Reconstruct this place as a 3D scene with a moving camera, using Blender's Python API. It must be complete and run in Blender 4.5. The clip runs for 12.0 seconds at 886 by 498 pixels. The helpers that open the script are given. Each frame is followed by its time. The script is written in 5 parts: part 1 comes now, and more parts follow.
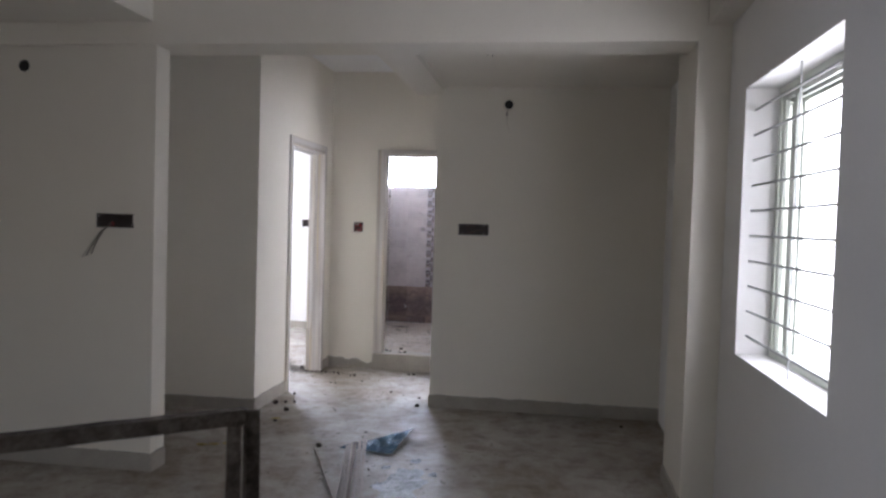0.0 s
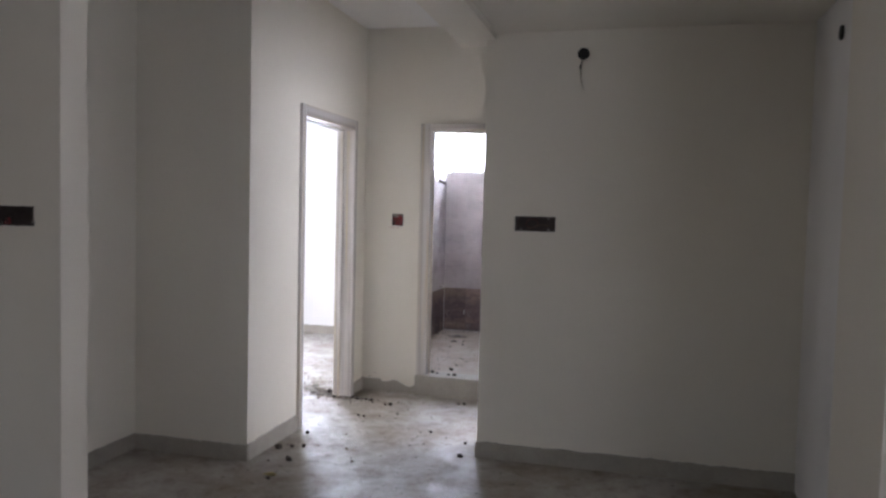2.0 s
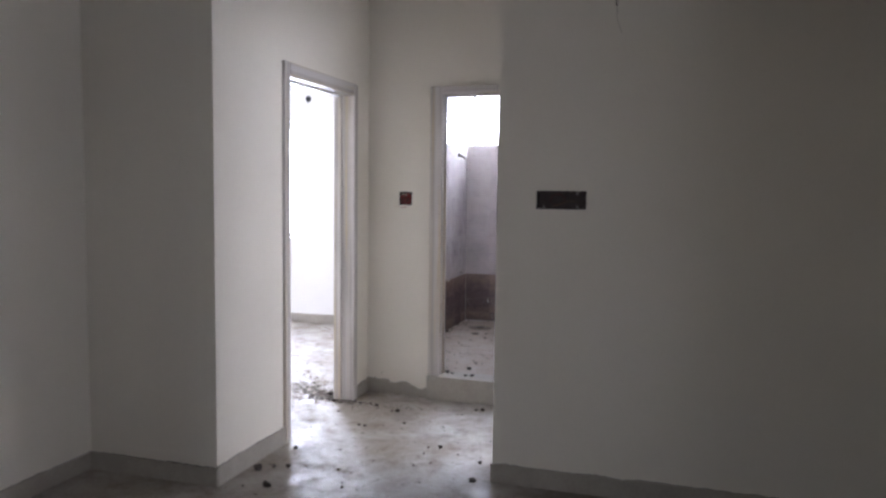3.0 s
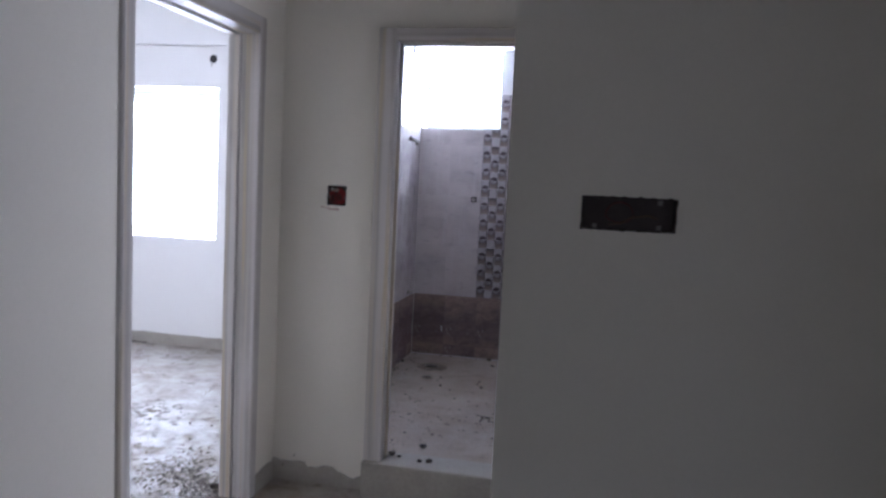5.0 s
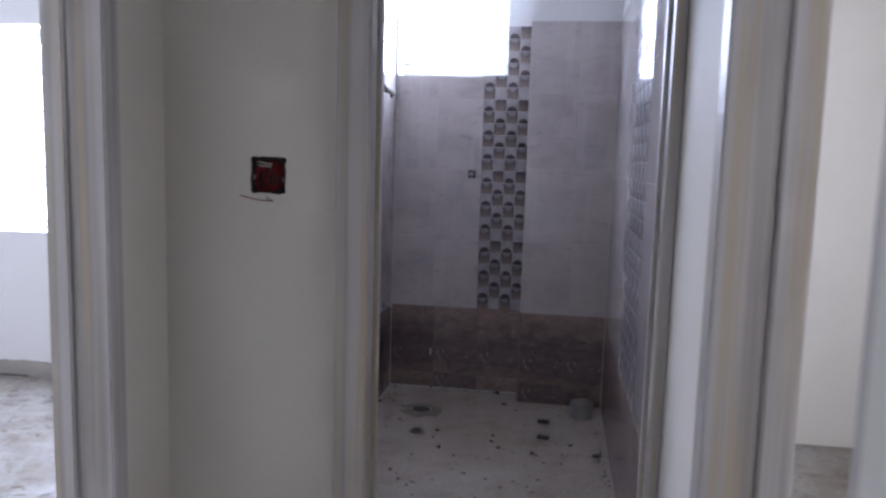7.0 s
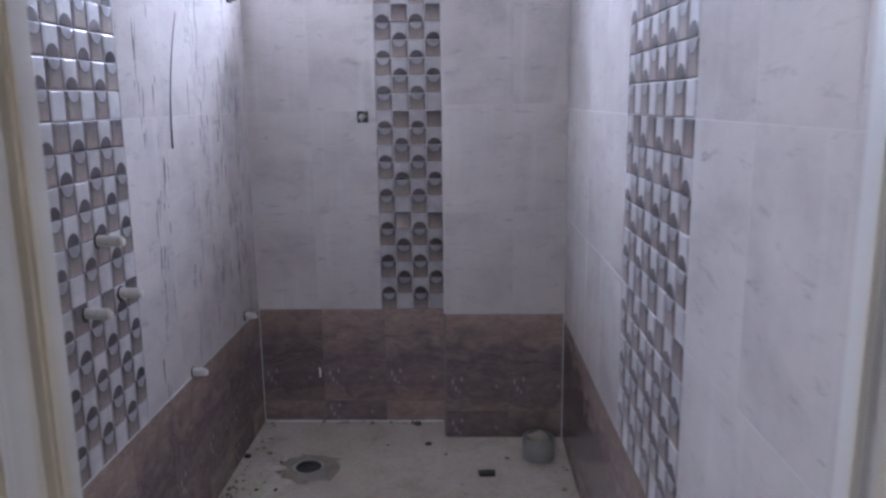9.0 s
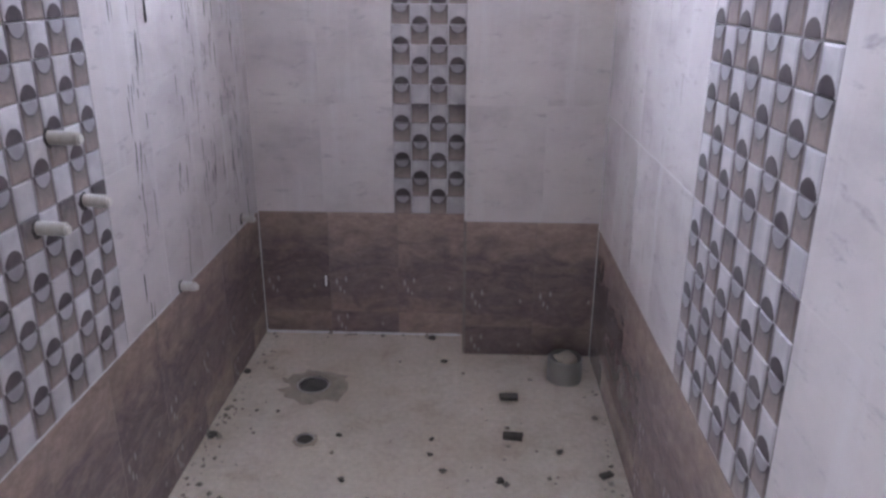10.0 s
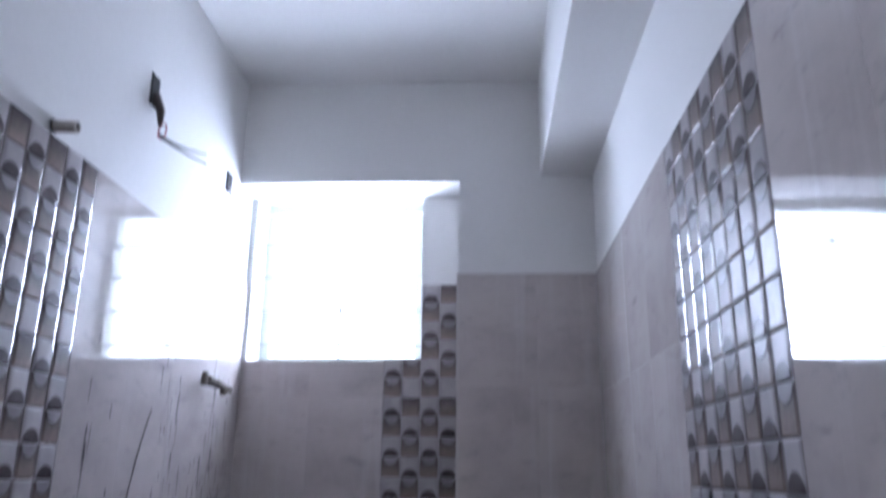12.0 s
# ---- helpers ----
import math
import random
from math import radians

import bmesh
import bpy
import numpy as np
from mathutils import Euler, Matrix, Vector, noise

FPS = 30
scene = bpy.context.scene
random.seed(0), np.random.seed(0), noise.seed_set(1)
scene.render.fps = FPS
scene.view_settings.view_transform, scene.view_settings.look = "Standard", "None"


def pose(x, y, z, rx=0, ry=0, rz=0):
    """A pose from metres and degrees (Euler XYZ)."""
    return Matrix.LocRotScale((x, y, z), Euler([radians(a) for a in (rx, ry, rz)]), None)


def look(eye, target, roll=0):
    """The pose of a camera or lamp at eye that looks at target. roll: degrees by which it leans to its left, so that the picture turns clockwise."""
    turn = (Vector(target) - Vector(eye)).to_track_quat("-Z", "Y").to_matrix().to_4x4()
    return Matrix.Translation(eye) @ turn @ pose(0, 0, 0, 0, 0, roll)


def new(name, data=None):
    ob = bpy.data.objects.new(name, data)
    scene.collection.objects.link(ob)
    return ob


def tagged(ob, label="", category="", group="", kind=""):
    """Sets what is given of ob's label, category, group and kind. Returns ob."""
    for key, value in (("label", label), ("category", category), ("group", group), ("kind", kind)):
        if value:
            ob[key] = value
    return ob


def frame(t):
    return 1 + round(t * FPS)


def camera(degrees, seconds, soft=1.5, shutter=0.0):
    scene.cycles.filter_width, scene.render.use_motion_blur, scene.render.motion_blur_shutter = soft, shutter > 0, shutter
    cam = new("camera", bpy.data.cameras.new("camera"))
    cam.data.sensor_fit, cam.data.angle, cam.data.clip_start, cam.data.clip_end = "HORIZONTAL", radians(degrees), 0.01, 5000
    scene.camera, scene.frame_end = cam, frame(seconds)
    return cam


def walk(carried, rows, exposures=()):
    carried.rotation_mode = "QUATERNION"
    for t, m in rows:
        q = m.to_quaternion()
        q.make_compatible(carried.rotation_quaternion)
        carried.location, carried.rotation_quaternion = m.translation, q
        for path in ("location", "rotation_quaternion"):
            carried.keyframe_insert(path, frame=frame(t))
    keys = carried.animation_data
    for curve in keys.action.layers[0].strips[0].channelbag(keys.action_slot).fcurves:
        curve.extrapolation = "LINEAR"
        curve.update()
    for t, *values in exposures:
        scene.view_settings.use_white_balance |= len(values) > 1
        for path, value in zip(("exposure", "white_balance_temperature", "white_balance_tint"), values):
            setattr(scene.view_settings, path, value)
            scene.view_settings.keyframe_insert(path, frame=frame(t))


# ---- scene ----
cam = camera(61.3, 12.0, soft=2.6, shutter=0.4)
PATH = [
    (0, (0.052, -0.063, 1.477), (-0.231, 1.916, 1.407), 1.7),
    (0.5, (0.036, 0.338, 1.483), (-0.252, 2.316, 1.407), 1.2),
    (1, (0.125, 0.748, 1.485), (-0.225, 2.715, 1.389), 0.6),
    (1.5, (0.12, 1.036, 1.489), (-0.361, 2.973, 1.36), 1.0),
    (2, (0.024, 1.424, 1.499), (-0.473, 3.358, 1.395), 1.4),
    (2.5, (-0.005, 1.8, 1.458), (-0.544, 3.722, 1.327), 0.8),
    (2.7, (-0.006, 1.969, 1.469), (-0.599, 3.874, 1.33), 0.6),
    (4.3, (-0.376, 3.295, 1.465), (-0.863, 5.221, 1.232), 2.5),
    (4.5, (-0.428, 3.454, 1.467), (-0.902, 5.384, 1.242), 2.6),
    (5, (-0.614, 3.858, 1.48), (-1.027, 5.808, 1.312), 2.7),
    (5.5, (-0.708, 4.265, 1.464), (-1.096, 6.221, 1.321), 1.9),
    (6, (-0.807, 4.657, 1.468), (-1.199, 6.612, 1.31), 1.7),
    (6.5, (-0.956, 5.021, 1.473), (-1.315, 6.978, 1.275), 2.4),
    (6.7, (-1.026, 5.166, 1.47), (-1.358, 7.126, 1.255), 2.1),
    (8.3, (-1.279, 6.196, 1.454), (-1.325, 8.167, 1.119), 1.2),
    (8.5, (-1.293, 6.327, 1.452), (-1.273, 8.296, 1.101), 0.9),
    (9, (-1.205, 6.633, 1.44), (-1.261, 8.594, 1.053), -0.7),
    (9.5, (-1.224, 6.811, 1.43), (-1.357, 8.749, 0.956), -1.3),
    (10, (-1.264, 6.949, 1.41), (-1.334, 8.831, 0.738), 0.3),
    (10.5, (-1.241, 6.975, 1.414), (-1.331, 8.831, 0.674), 1.2),
    (11, (-1.239, 6.97, 1.446), (-1.335, 8.943, 1.13), 1.0),
    (11.5, (-1.194, 6.983, 1.49), (-1.332, 8.973, 1.627), 0.5),
    (12, (-1.187, 6.97, 1.56), (-1.301, 8.884, 2.129), 0.6),
]
walk(cam, [(t, look(eye, target, roll)) for t, eye, target, roll in PATH], exposures=[
    (0.0, 0.74, 5950, 19), (2.5, 0.72, 5950, 20), (4.5, 0.14, 5480, 22), (5.5, -0.2, 5460, 21), (6.5, -0.27, 5500, 22),
    (8.5, 0.5, 5420, 19), (9.5, 0.78, 5580, 20), (10.5, 1.3, 5850, 23), (11.0, 1.4, 5600, 16), (11.5, 0.8, 5600, 18), (12.0, -0.72, 5500, 19)])


# ---- light ----
world = bpy.data.worlds.new("world")
scene.world = world
world.use_nodes = True
wn = world.node_tree.nodes
sky = wn.new("ShaderNodeTexSky")
sky.sky_type, sky.sun_disc = "NISHITA", False
sky.sun_elevation, sky.sun_rotation = radians(55), radians(200)
wn["Background"].inputs[1].default_value = 0.12
world.node_tree.links.new(sky.outputs[0], wn["Background"].inputs[0])
sun = new("sun", bpy.data.lights.new("sun", "SUN"))
sun.data.energy, sun.data.angle, sun.data.color = 1.0, radians(15), (1.0, 0.97, 0.92)
sun.matrix_world = look((0, 0, 20), (-6, 16.5, -5))


def window_light(name, eye, target, width, height, watts, colour=(0.86, 0.92, 1.0)):
    lamp = new(name, bpy.data.lights.new(name, "AREA"))
    lamp.data.shape, lamp.data.size, lamp.data.size_y = "RECTANGLE", width, height
    lamp.data.energy, lamp.data.color = watts, colour
    lamp.matrix_world = look(eye, target)
    return lamp


LIVING_W, BED_W, BED_SIDE_W, BATH_W, SIDE_W, REAR_W = 1.6, 125.0, 60.0, 57.0, 26.0, 8.2
window_light("window_light_living", (1.17, 2.97, 1.52), (0, 2.97, 1.52), 1.16, 1.22, LIVING_W, (1.0, 0.985, 0.95))
window_light("window_light_bedroom", (-4.28, 9.87, 1.57), (-4.28, 8, 1.57), 0.96, 1.27, BED_W, (0.85, 0.915, 1.0))
# added lamp at an unseen second bedroom opening, brightens the passage
window_light("window_light_bedroom_side", (-6.02, 6.5, 1.5), (0, 6.5, 1.5), 1.16, 1.16, BED_SIDE_W, (0.95, 0.97, 1.0))
window_light("window_light_bath", (-1.71, 9.74, 2.22), (-1.71, 8, 2.22), 0.60, 0.62, BATH_W, (0.80, 0.88, 1.0))

# added lamp in the unseen side room, lights the passage through its doorway
window_light("window_light_side", (1.17, 7.15, 1.5), (0, 7.15, 1.5), 2.16, 1.16, SIDE_W, (0.95, 0.97, 1.0))
# added lamp behind the camera, evens the light on the wall across
window_light("doorway_light_rear", (-2.4, -3.22, 1.05), (-2.4, 0, 1.05), 1.76, 2.06, REAR_W, (1.0, 0.965, 0.89))

# ---- materials ----


def material(name, colour, rough=0.6, metal=0.0, vary=0.12, scale=6.0, grain=60.0, bump=0.1, second=None, amount=0.5, spec=0.5, rough_vary=0.1):
    """Two scales of mottling between colour and second, grain in the relief."""
    m = bpy.data.materials.new(name)
    m.use_nodes = True
    nt = m.node_tree
    n, link = nt.nodes, nt.links.new
    b = n["Principled BSDF"]
    b.inputs["Metallic"].default_value = metal
    b.inputs["Specular IOR Level"].default_value = spec
    co = n.new("ShaderNodeTexCoord")
    big, small = n.new("ShaderNodeTexNoise"), n.new("ShaderNodeTexNoise")
    big.inputs["Scale"].default_value, big.inputs["Detail"].default_value, big.inputs["Roughness"].default_value = scale, 6, 0.6
    small.inputs["Scale"].default_value, small.inputs["Detail"].default_value = grain, 4
    link(co.outputs["Object"], big.inputs["Vector"])
    link(co.outputs["Object"], small.inputs["Vector"])
    second = second or tuple(c * (1 - vary * 2) for c in colour)
    ramp = n.new("ShaderNodeMapRange")
    ramp.inputs["From Min"].default_value, ramp.inputs["From Max"].default_value = 0.35, 0.7
    ramp.inputs["To Max"].default_value = amount
    link(big.outputs["Fac"], ramp.inputs["Value"])
    mix = n.new("ShaderNodeMix")
    mix.data_type = "RGBA"
    mix.inputs["A"].default_value, mix.inputs["B"].default_value = (*colour, 1), (*second, 1)
    link(ramp.outputs["Result"], mix.inputs["Factor"])
    fine = n.new("ShaderNodeMix")
    fine.data_type, fine.blend_type = "RGBA", "MULTIPLY"
    fine.inputs["Factor"].default_value = min(1.0, vary * 2)
    link(mix.outputs["Result"], fine.inputs["A"])
    link(small.outputs["Fac"], fine.inputs["B"])
    link(fine.outputs["Result"], b.inputs["Base Color"])
    rr = n.new("ShaderNodeMapRange")
    rr.inputs["To Min"].default_value, rr.inputs["To Max"].default_value = max(0.02, rough - rough_vary), min(1.0, rough + rough_vary)
    link(big.outputs["Fac"], rr.inputs["Value"])
    link(rr.outputs["Result"], b.inputs["Roughness"])
    bu = n.new("ShaderNodeBump")
    bu.inputs["Strength"].default_value, bu.inputs["Distance"].default_value = bump, 0.01
    link(small.outputs["Fac"], bu.inputs["Height"])
    link(bu.outputs["Normal"], b.inputs["Normal"])
    return m


PAINT = material("cream_wall_paint", (0.76, 0.724, 0.642), 0.75, vary=0.03, scale=1.3, grain=90, bump=0.06, second=(0.70, 0.663, 0.582))
WHITE = material("white_wall_paint", (0.80, 0.79, 0.77), 0.7, vary=0.03, scale=1.5, grain=80, bump=0.05)
CEMENT = material("bare_cement", (0.41, 0.38, 0.33), 0.85, vary=0.12, scale=7, grain=70, bump=0.25, second=(0.30, 0.275, 0.235))


def primed_timber(along=2):
    """Grey primer over timber: long brush marks along one axis, bare yellowish streaks and rubbed pale patches."""
    m = bpy.data.materials.new("grey_primed_timber")
    m.use_nodes = True
    n, link = m.node_tree.nodes, m.node_tree.links.new
    b = n["Principled BSDF"]
    b.inputs["Roughness"].default_value = 0.5
    co = n.new("ShaderNodeTexCoord").outputs["Object"]
    colour = (0.53, 0.505, 0.485, 1)
    for scale, stretch, tint, low, high, most in ((26.0, 0.02, (0.33, 0.30, 0.265, 1), 0.48, 0.64, 0.75), (38.0, 0.02, (0.50, 0.42, 0.28, 1), 0.52, 0.63, 0.75), (5.0, 0.25, (0.62, 0.60, 0.58, 1), 0.54, 0.7, 0.6)):
        mp = n.new("ShaderNodeMapping")
        mp.inputs["Scale"].default_value = [stretch if k == along else 1.0 for k in range(3)]
        mp.inputs["Location"].default_value = (scale, 0, 0)
        link(co, mp.inputs["Vector"])
        tex = n.new("ShaderNodeTexNoise")
        tex.inputs["Scale"].default_value, tex.inputs["Detail"].default_value = scale, 6
        link(mp.outputs[0], tex.inputs["Vector"])
        fac = n.new("ShaderNodeMapRange")
        fac.inputs["From Min"].default_value, fac.inputs["From Max"].default_value, fac.inputs["To Max"].default_value = low, high, most
        link(tex.outputs["Fac"], fac.inputs["Value"])
        mix = n.new("ShaderNodeMix")
        mix.data_type = "RGBA"
        link(fac.outputs["Result"], mix.inputs["Factor"])
        if isinstance(colour, tuple):
            mix.inputs["A"].default_value = colour
        else:
            link(colour, mix.inputs["A"])
        mix.inputs["B"].default_value = tint
        colour = mix.outputs["Result"]
    link(colour, b.inputs["Base Color"])
    bump = n.new("ShaderNodeBump")
    bump.inputs["Strength"].default_value, bump.inputs["Distance"].default_value = 0.15, 0.004
    link(tex.outputs["Fac"], bump.inputs["Height"])
    link(bump.outputs["Normal"], b.inputs["Normal"])
    return m


FRAME, FRAME_ACROSS, FRAME_DEEP = primed_timber(2), primed_timber(0), primed_timber(1)
DARK = material("dark_recess", (0.025, 0.02, 0.018), 0.9, vary=0.2, grain=40)


# ---- building ----
def mesh_of(name, bm):
    me = bpy.data.meshes.new(name)
    bm.normal_update()
    bm.to_mesh(me)
    bm.free()
    return me


def part(name, bm, mat, parent=None, label="", smooth=False):
    ob = new(name, mesh_of(name, bm))
    ob.data.materials.append(mat)
    if smooth:
        for p in ob.data.polygons:
            p.use_smooth = True
    if parent is not None:
        ob.parent = parent
    if label:
        ob["label"] = label
    return ob


def structure(ob, label="", category=""):
    return tagged(ob, label, category, kind="structure")


def box(bm, a, b):
    """A box between two corners."""
    x0, y0, z0 = (min(p, q) for p, q in zip(a, b))
    x1, y1, z1 = (max(p, q) for p, q in zip(a, b))
    v = [bm.verts.new(p) for p in ((x0, y0, z0), (x1, y0, z0), (x1, y1, z0), (x0, y1, z0), (x0, y0, z1), (x1, y0, z1), (x1, y1, z1), (x0, y1, z1))]
    for f in ((3, 2, 1, 0), (4, 5, 6, 7), (0, 1, 5, 4), (1, 2, 6, 5), (2, 3, 7, 6), (3, 0, 4, 7)):
        bm.faces.new([v[i] for i in f])
    return v


def boxes(*pairs, bevel=0.0):
    bm = bmesh.new()
    for a, b in pairs:
        box(bm, a, b)
    if bevel:
        bmesh.ops.bevel(bm, geom=list(bm.edges), offset=bevel, segments=2, profile=0.6, affect="EDGES")
    return bm


def holed_wall(axis, t0, t1, u0, u1, z0, z1, holes):
    """A solid wall from t0 to t1 along its thickness axis, u0 to u1 along the other, with holes (ua, ub, za, zb) right through it."""
    us = sorted({u0, u1, *[h[0] for h in holes], *[h[1] for h in holes]})
    zs = sorted({z0, z1, *[h[2] for h in holes], *[h[3] for h in holes]})
    solid = {}
    for i in range(len(us) - 1):
        for j in range(len(zs) - 1):
            uc, zc = (us[i] + us[i + 1]) / 2, (zs[j] + zs[j + 1]) / 2
            solid[i, j] = not any(a < uc < b and c < zc < d for a, b, c, d in holes)
    bm = bmesh.new()

    def quad(*pts):
        bm.faces.new([bm.verts.new((t, u, z) if axis == "x" else (u, t, z)) for t, u, z in pts])

    for (i, j), on in solid.items():
        if not on:
            continue
        a, b, c, d = us[i], us[i + 1], zs[j], zs[j + 1]
        quad((t0, a, c), (t0, b, c), (t0, b, d), (t0, a, d))
        quad((t1, a, c), (t1, b, c), (t1, b, d), (t1, a, d))
        if not solid.get((i - 1, j)):
            quad((t0, a, c), (t1, a, c), (t1, a, d), (t0, a, d))
        if not solid.get((i + 1, j)):
            quad((t0, b, c), (t1, b, c), (t1, b, d), (t0, b, d))
        if not solid.get((i, j - 1)):
            quad((t0, a, c), (t0, b, c), (t1, b, c), (t1, a, c))
        if not solid.get((i, j + 1)):
            quad((t0, a, d), (t0, b, d), (t1, b, d), (t1, a, d))
    bmesh.ops.remove_doubles(bm, verts=list(bm.verts), dist=0.0005)
    bmesh.ops.recalc_face_normals(bm, faces=list(bm.faces))
    return bm


# plan: x to the right, y ahead, z up
XR = 0.92            # living room's window wall
YM = 5.83            # wall across, with the socket box
XM = -0.866           # its free end at the passage
XA = -2.138           # passage wall with the bedroom door
YB = 7.22            # passage end wall with the bathroom door
YL = 3.91            # wall on the far side of the living room
XL = -2.178           # its free end
YC, XC = 5.33, -2.90  # alcove
BX0, BX1 = -2.03, -0.825   # bathroom
BY0, BY1, BYC = 7.32, 9.49, 9.34
BZ = 0.165
DADO = 0.638
SLAB = 2.95
BYW = 9.62           # bedroom's far wall

structure(part("wall_right", holed_wall("x", XR, XR + 0.23, -3.0, YM + 0.15, 0, SLAB, [(2.39, 3.555, 0.91, 2.135)]), WHITE), "white plastered wall with a barred window opening", "wall")
structure(part("pier_right", boxes(((0.757, 3.874, 0), (XR, 4.46, 2.56))), PAINT), "cream plastered pier beside the window wall", "pier")
structure(part("wall_mid", holed_wall("y", YM, YM + 0.15, XM, XR, 0, SLAB, [(-0.669, -0.434, 1.388, 1.472), (-0.325, -0.281, 2.393, 2.437)]), PAINT), "cream plastered wall with an open socket recess", "wall")
structure(part("wall_far_left", holed_wall("y", YL, YL + 0.15, -5.5, XL, 0, SLAB, [(-2.53, -2.307, 1.396, 1.472), (-3.02, -2.976, 2.293, 2.337)]), PAINT), "cream plastered wall ending in a free edge", "wall")
structure(part("wall_alcove_side", holed_wall("x", XC - 0.15, XC, YL + 0.15, YC, 0, SLAB, []), PAINT), "cream plastered alcove side wall", "wall")
structure(part("wall_alcove_back", holed_wall("y", YC, YC + 0.15, -5.6, XA - 0.15, 0, SLAB, []), PAINT), "cream plastered alcove back wall", "wall")
structure(part("wall_passage_left", holed_wall("x", XA - 0.15, XA, YC, YB + 0.15, 0, SLAB, [(5.985, 6.995, 0.0, 2.175)]), PAINT), "cream passage wall with the bedroom doorway", "wall")
structure(part("wall_passage_end", holed_wall("y", YB, BY0, XA, -0.665, 0, SLAB, [(-1.655, -0.836, 0.0, 2.165), (-1.896, -1.806, 1.366, 1.456)]), PAINT), "cream passage wall with the bathroom doorway", "wall")
structure(part("wall_passage_right", holed_wall("x", -0.836, -0.665, YM + 0.15, YB, 0, SLAB, [(5.99, 6.76, 0.0, 2.17)]), PAINT), "cream passage wall with a side doorway", "wall")
structure(part("wall_bath_left", holed_wall("x", BX0 - 0.12, BX0, BY0, BY1 + 0.23, 0, SLAB, []), WHITE), "white wall of the bathroom above its tiles", "wall")
structure(part("wall_bath_right", holed_wall("x", BX1, BX1 + 0.15, BY0, BY1 + 0.23, 0, SLAB, []), WHITE), "white wall of the bathroom above its tiles", "wall")
structure(part("wall_bath_back", holed_wall("y", BY1, BY1 + 0.23, BX0, BX1, 0, SLAB, [(-2.01, -1.41, 1.915, 2.53)]), WHITE), "white end wall of the bathroom with a window", "wall")
structure(part("wall_bedroom_back", holed_wall("y", BYW, BYW + 0.23, -6.0, BX0 - 0.12, 0, SLAB, [(-4.765, -3.80, 0.935, 2.207), (-3.877, -3.833, 2.418, 2.462), (-4.83, -4.76, 2.45, 2.52), (-3.255, -3.165, 1.375, 1.465)]), WHITE), "white bedroom wall with a barred window", "wall")
# the opening is added, out of view, to let the bedroom side lamp in
structure(part("wall_bedroom_left", holed_wall("x", -6.0, -5.85, YC + 0.15, BYW, 0, SLAB, [(5.9, 7.1, 0.9, 2.1)]), WHITE), "white bedroom wall with an added, unseen window opening", "wall")
structure(part("wall_living_left", holed_wall("x", -5.7, -5.5, -3.0, YL + 0.28, 0, SLAB, []), PAINT), "cream living room wall", "wall")
# this doorway is added behind the camera, only for the rear lamp
structure(part("wall_living_back", holed_wall("y", -3.2, -3.0, -5.7, XR + 0.23, 0, SLAB, [(-3.3, -1.5, 0.0, 2.1)]), PAINT), "cream living room wall with an added, unseen doorway", "wall")
# unseen wall; its opening is added for the side room lamp
structure(part("wall_side_room", holed_wall("x", 1.0, 1.15, YM + 0.15, BY1, 0, SLAB, [(6.05, 8.25, 0.9, 2.1)]), PAINT), "cream wall of the side room", "wall")
structure(part("wall_side_room_back", holed_wall("y", BY1, BY1 + 0.15, BX1 + 0.15, 1.15, 0, SLAB, []), PAINT), "cream wall of the side room", "wall")
structure(part("wall_recess_left", holed_wall("x", -5.75, -5.6, YL + 0.15, YC + 0.15, 0, SLAB, []), PAINT), "cream wall closing the recess", "wall")
structure(part("floor", boxes(((-6.2, -3.4, -0.15), (1.3, 9.95, 0.0))), CEMENT), "dusty unfinished concrete floor slab", "floor")
structure(part("bath_floor", boxes(((BX0, BY0, 0.002), (BX1, BY1, BZ))), CEMENT), "sandy cement bed on the raised bathroom floor", "floor")
structure(part("ceiling", boxes(((-6.2, -3.4, SLAB), (1.3, 9.95, SLAB + 0.15))), WHITE), "white plastered concrete ceiling slab", "ceiling")
structure(part("ceiling_low_left", boxes(((-5.5, -3.0, 2.555), (XL - 0.01, 3.88, SLAB))), PAINT), "lowered plastered ceiling", "ceiling")
structure(part("beam_cross", boxes(((-5.5, 3.88, 2.43), (XR, 4.17, SLAB))), PAINT), "plastered concrete beam across the room", "beam")
structure(part("beam_window_wall", boxes(((0.803, -3.0, 2.51), (XR, 3.874, SLAB))), PAINT), "plastered concrete beam along the window wall", "beam")
structure(part("beam_passage", boxes(((-1.055, 4.17, 2.51), (-0.815, YM + 0.15, SLAB))), PAINT), "plastered concrete beam", "beam")
structure(part("ceiling_low_nook", boxes(((-0.815, 4.17, 2.55), (XR, YM, SLAB))), PAINT), "lowered plastered ceiling of the nook", "ceiling")
structure(part("ceiling_bath", boxes(((BX0, BY0, 2.88), (BX1, BY1, SLAB))), WHITE), "white plastered bathroom ceiling", "ceiling")
structure(part("beam_bedroom", boxes(((-5.85, BYW - 0.06, 2.545), (BX0 - 0.12, BYW, SLAB))), WHITE), "white beam over the bedroom window", "beam")
structure(part("bath_column", boxes(((-1.275, BYC, BZ), (BX1, BY1, 2.88))), WHITE), "white column in the corner of the bathroom", "column")
structure(part("bath_lintel", boxes(((BX0, BYC, 2.503), (-1.275, BY1, 2.88))), WHITE), "white beam over the bathroom window", "beam")
structure(part("bath_beam", boxes(((-1.0, BY0, 2.52), (BX1, BYC, 2.88))), WHITE), "white beam along the bathroom ceiling", "beam")
structure(part("bath_step", boxes(((-1.655, 7.135, 0.002), (-0.838, BY0, BZ + 0.004)), bevel=0.006), CEMENT), "cement step at the bathroom doorway", "step")

# ---- more materials ----


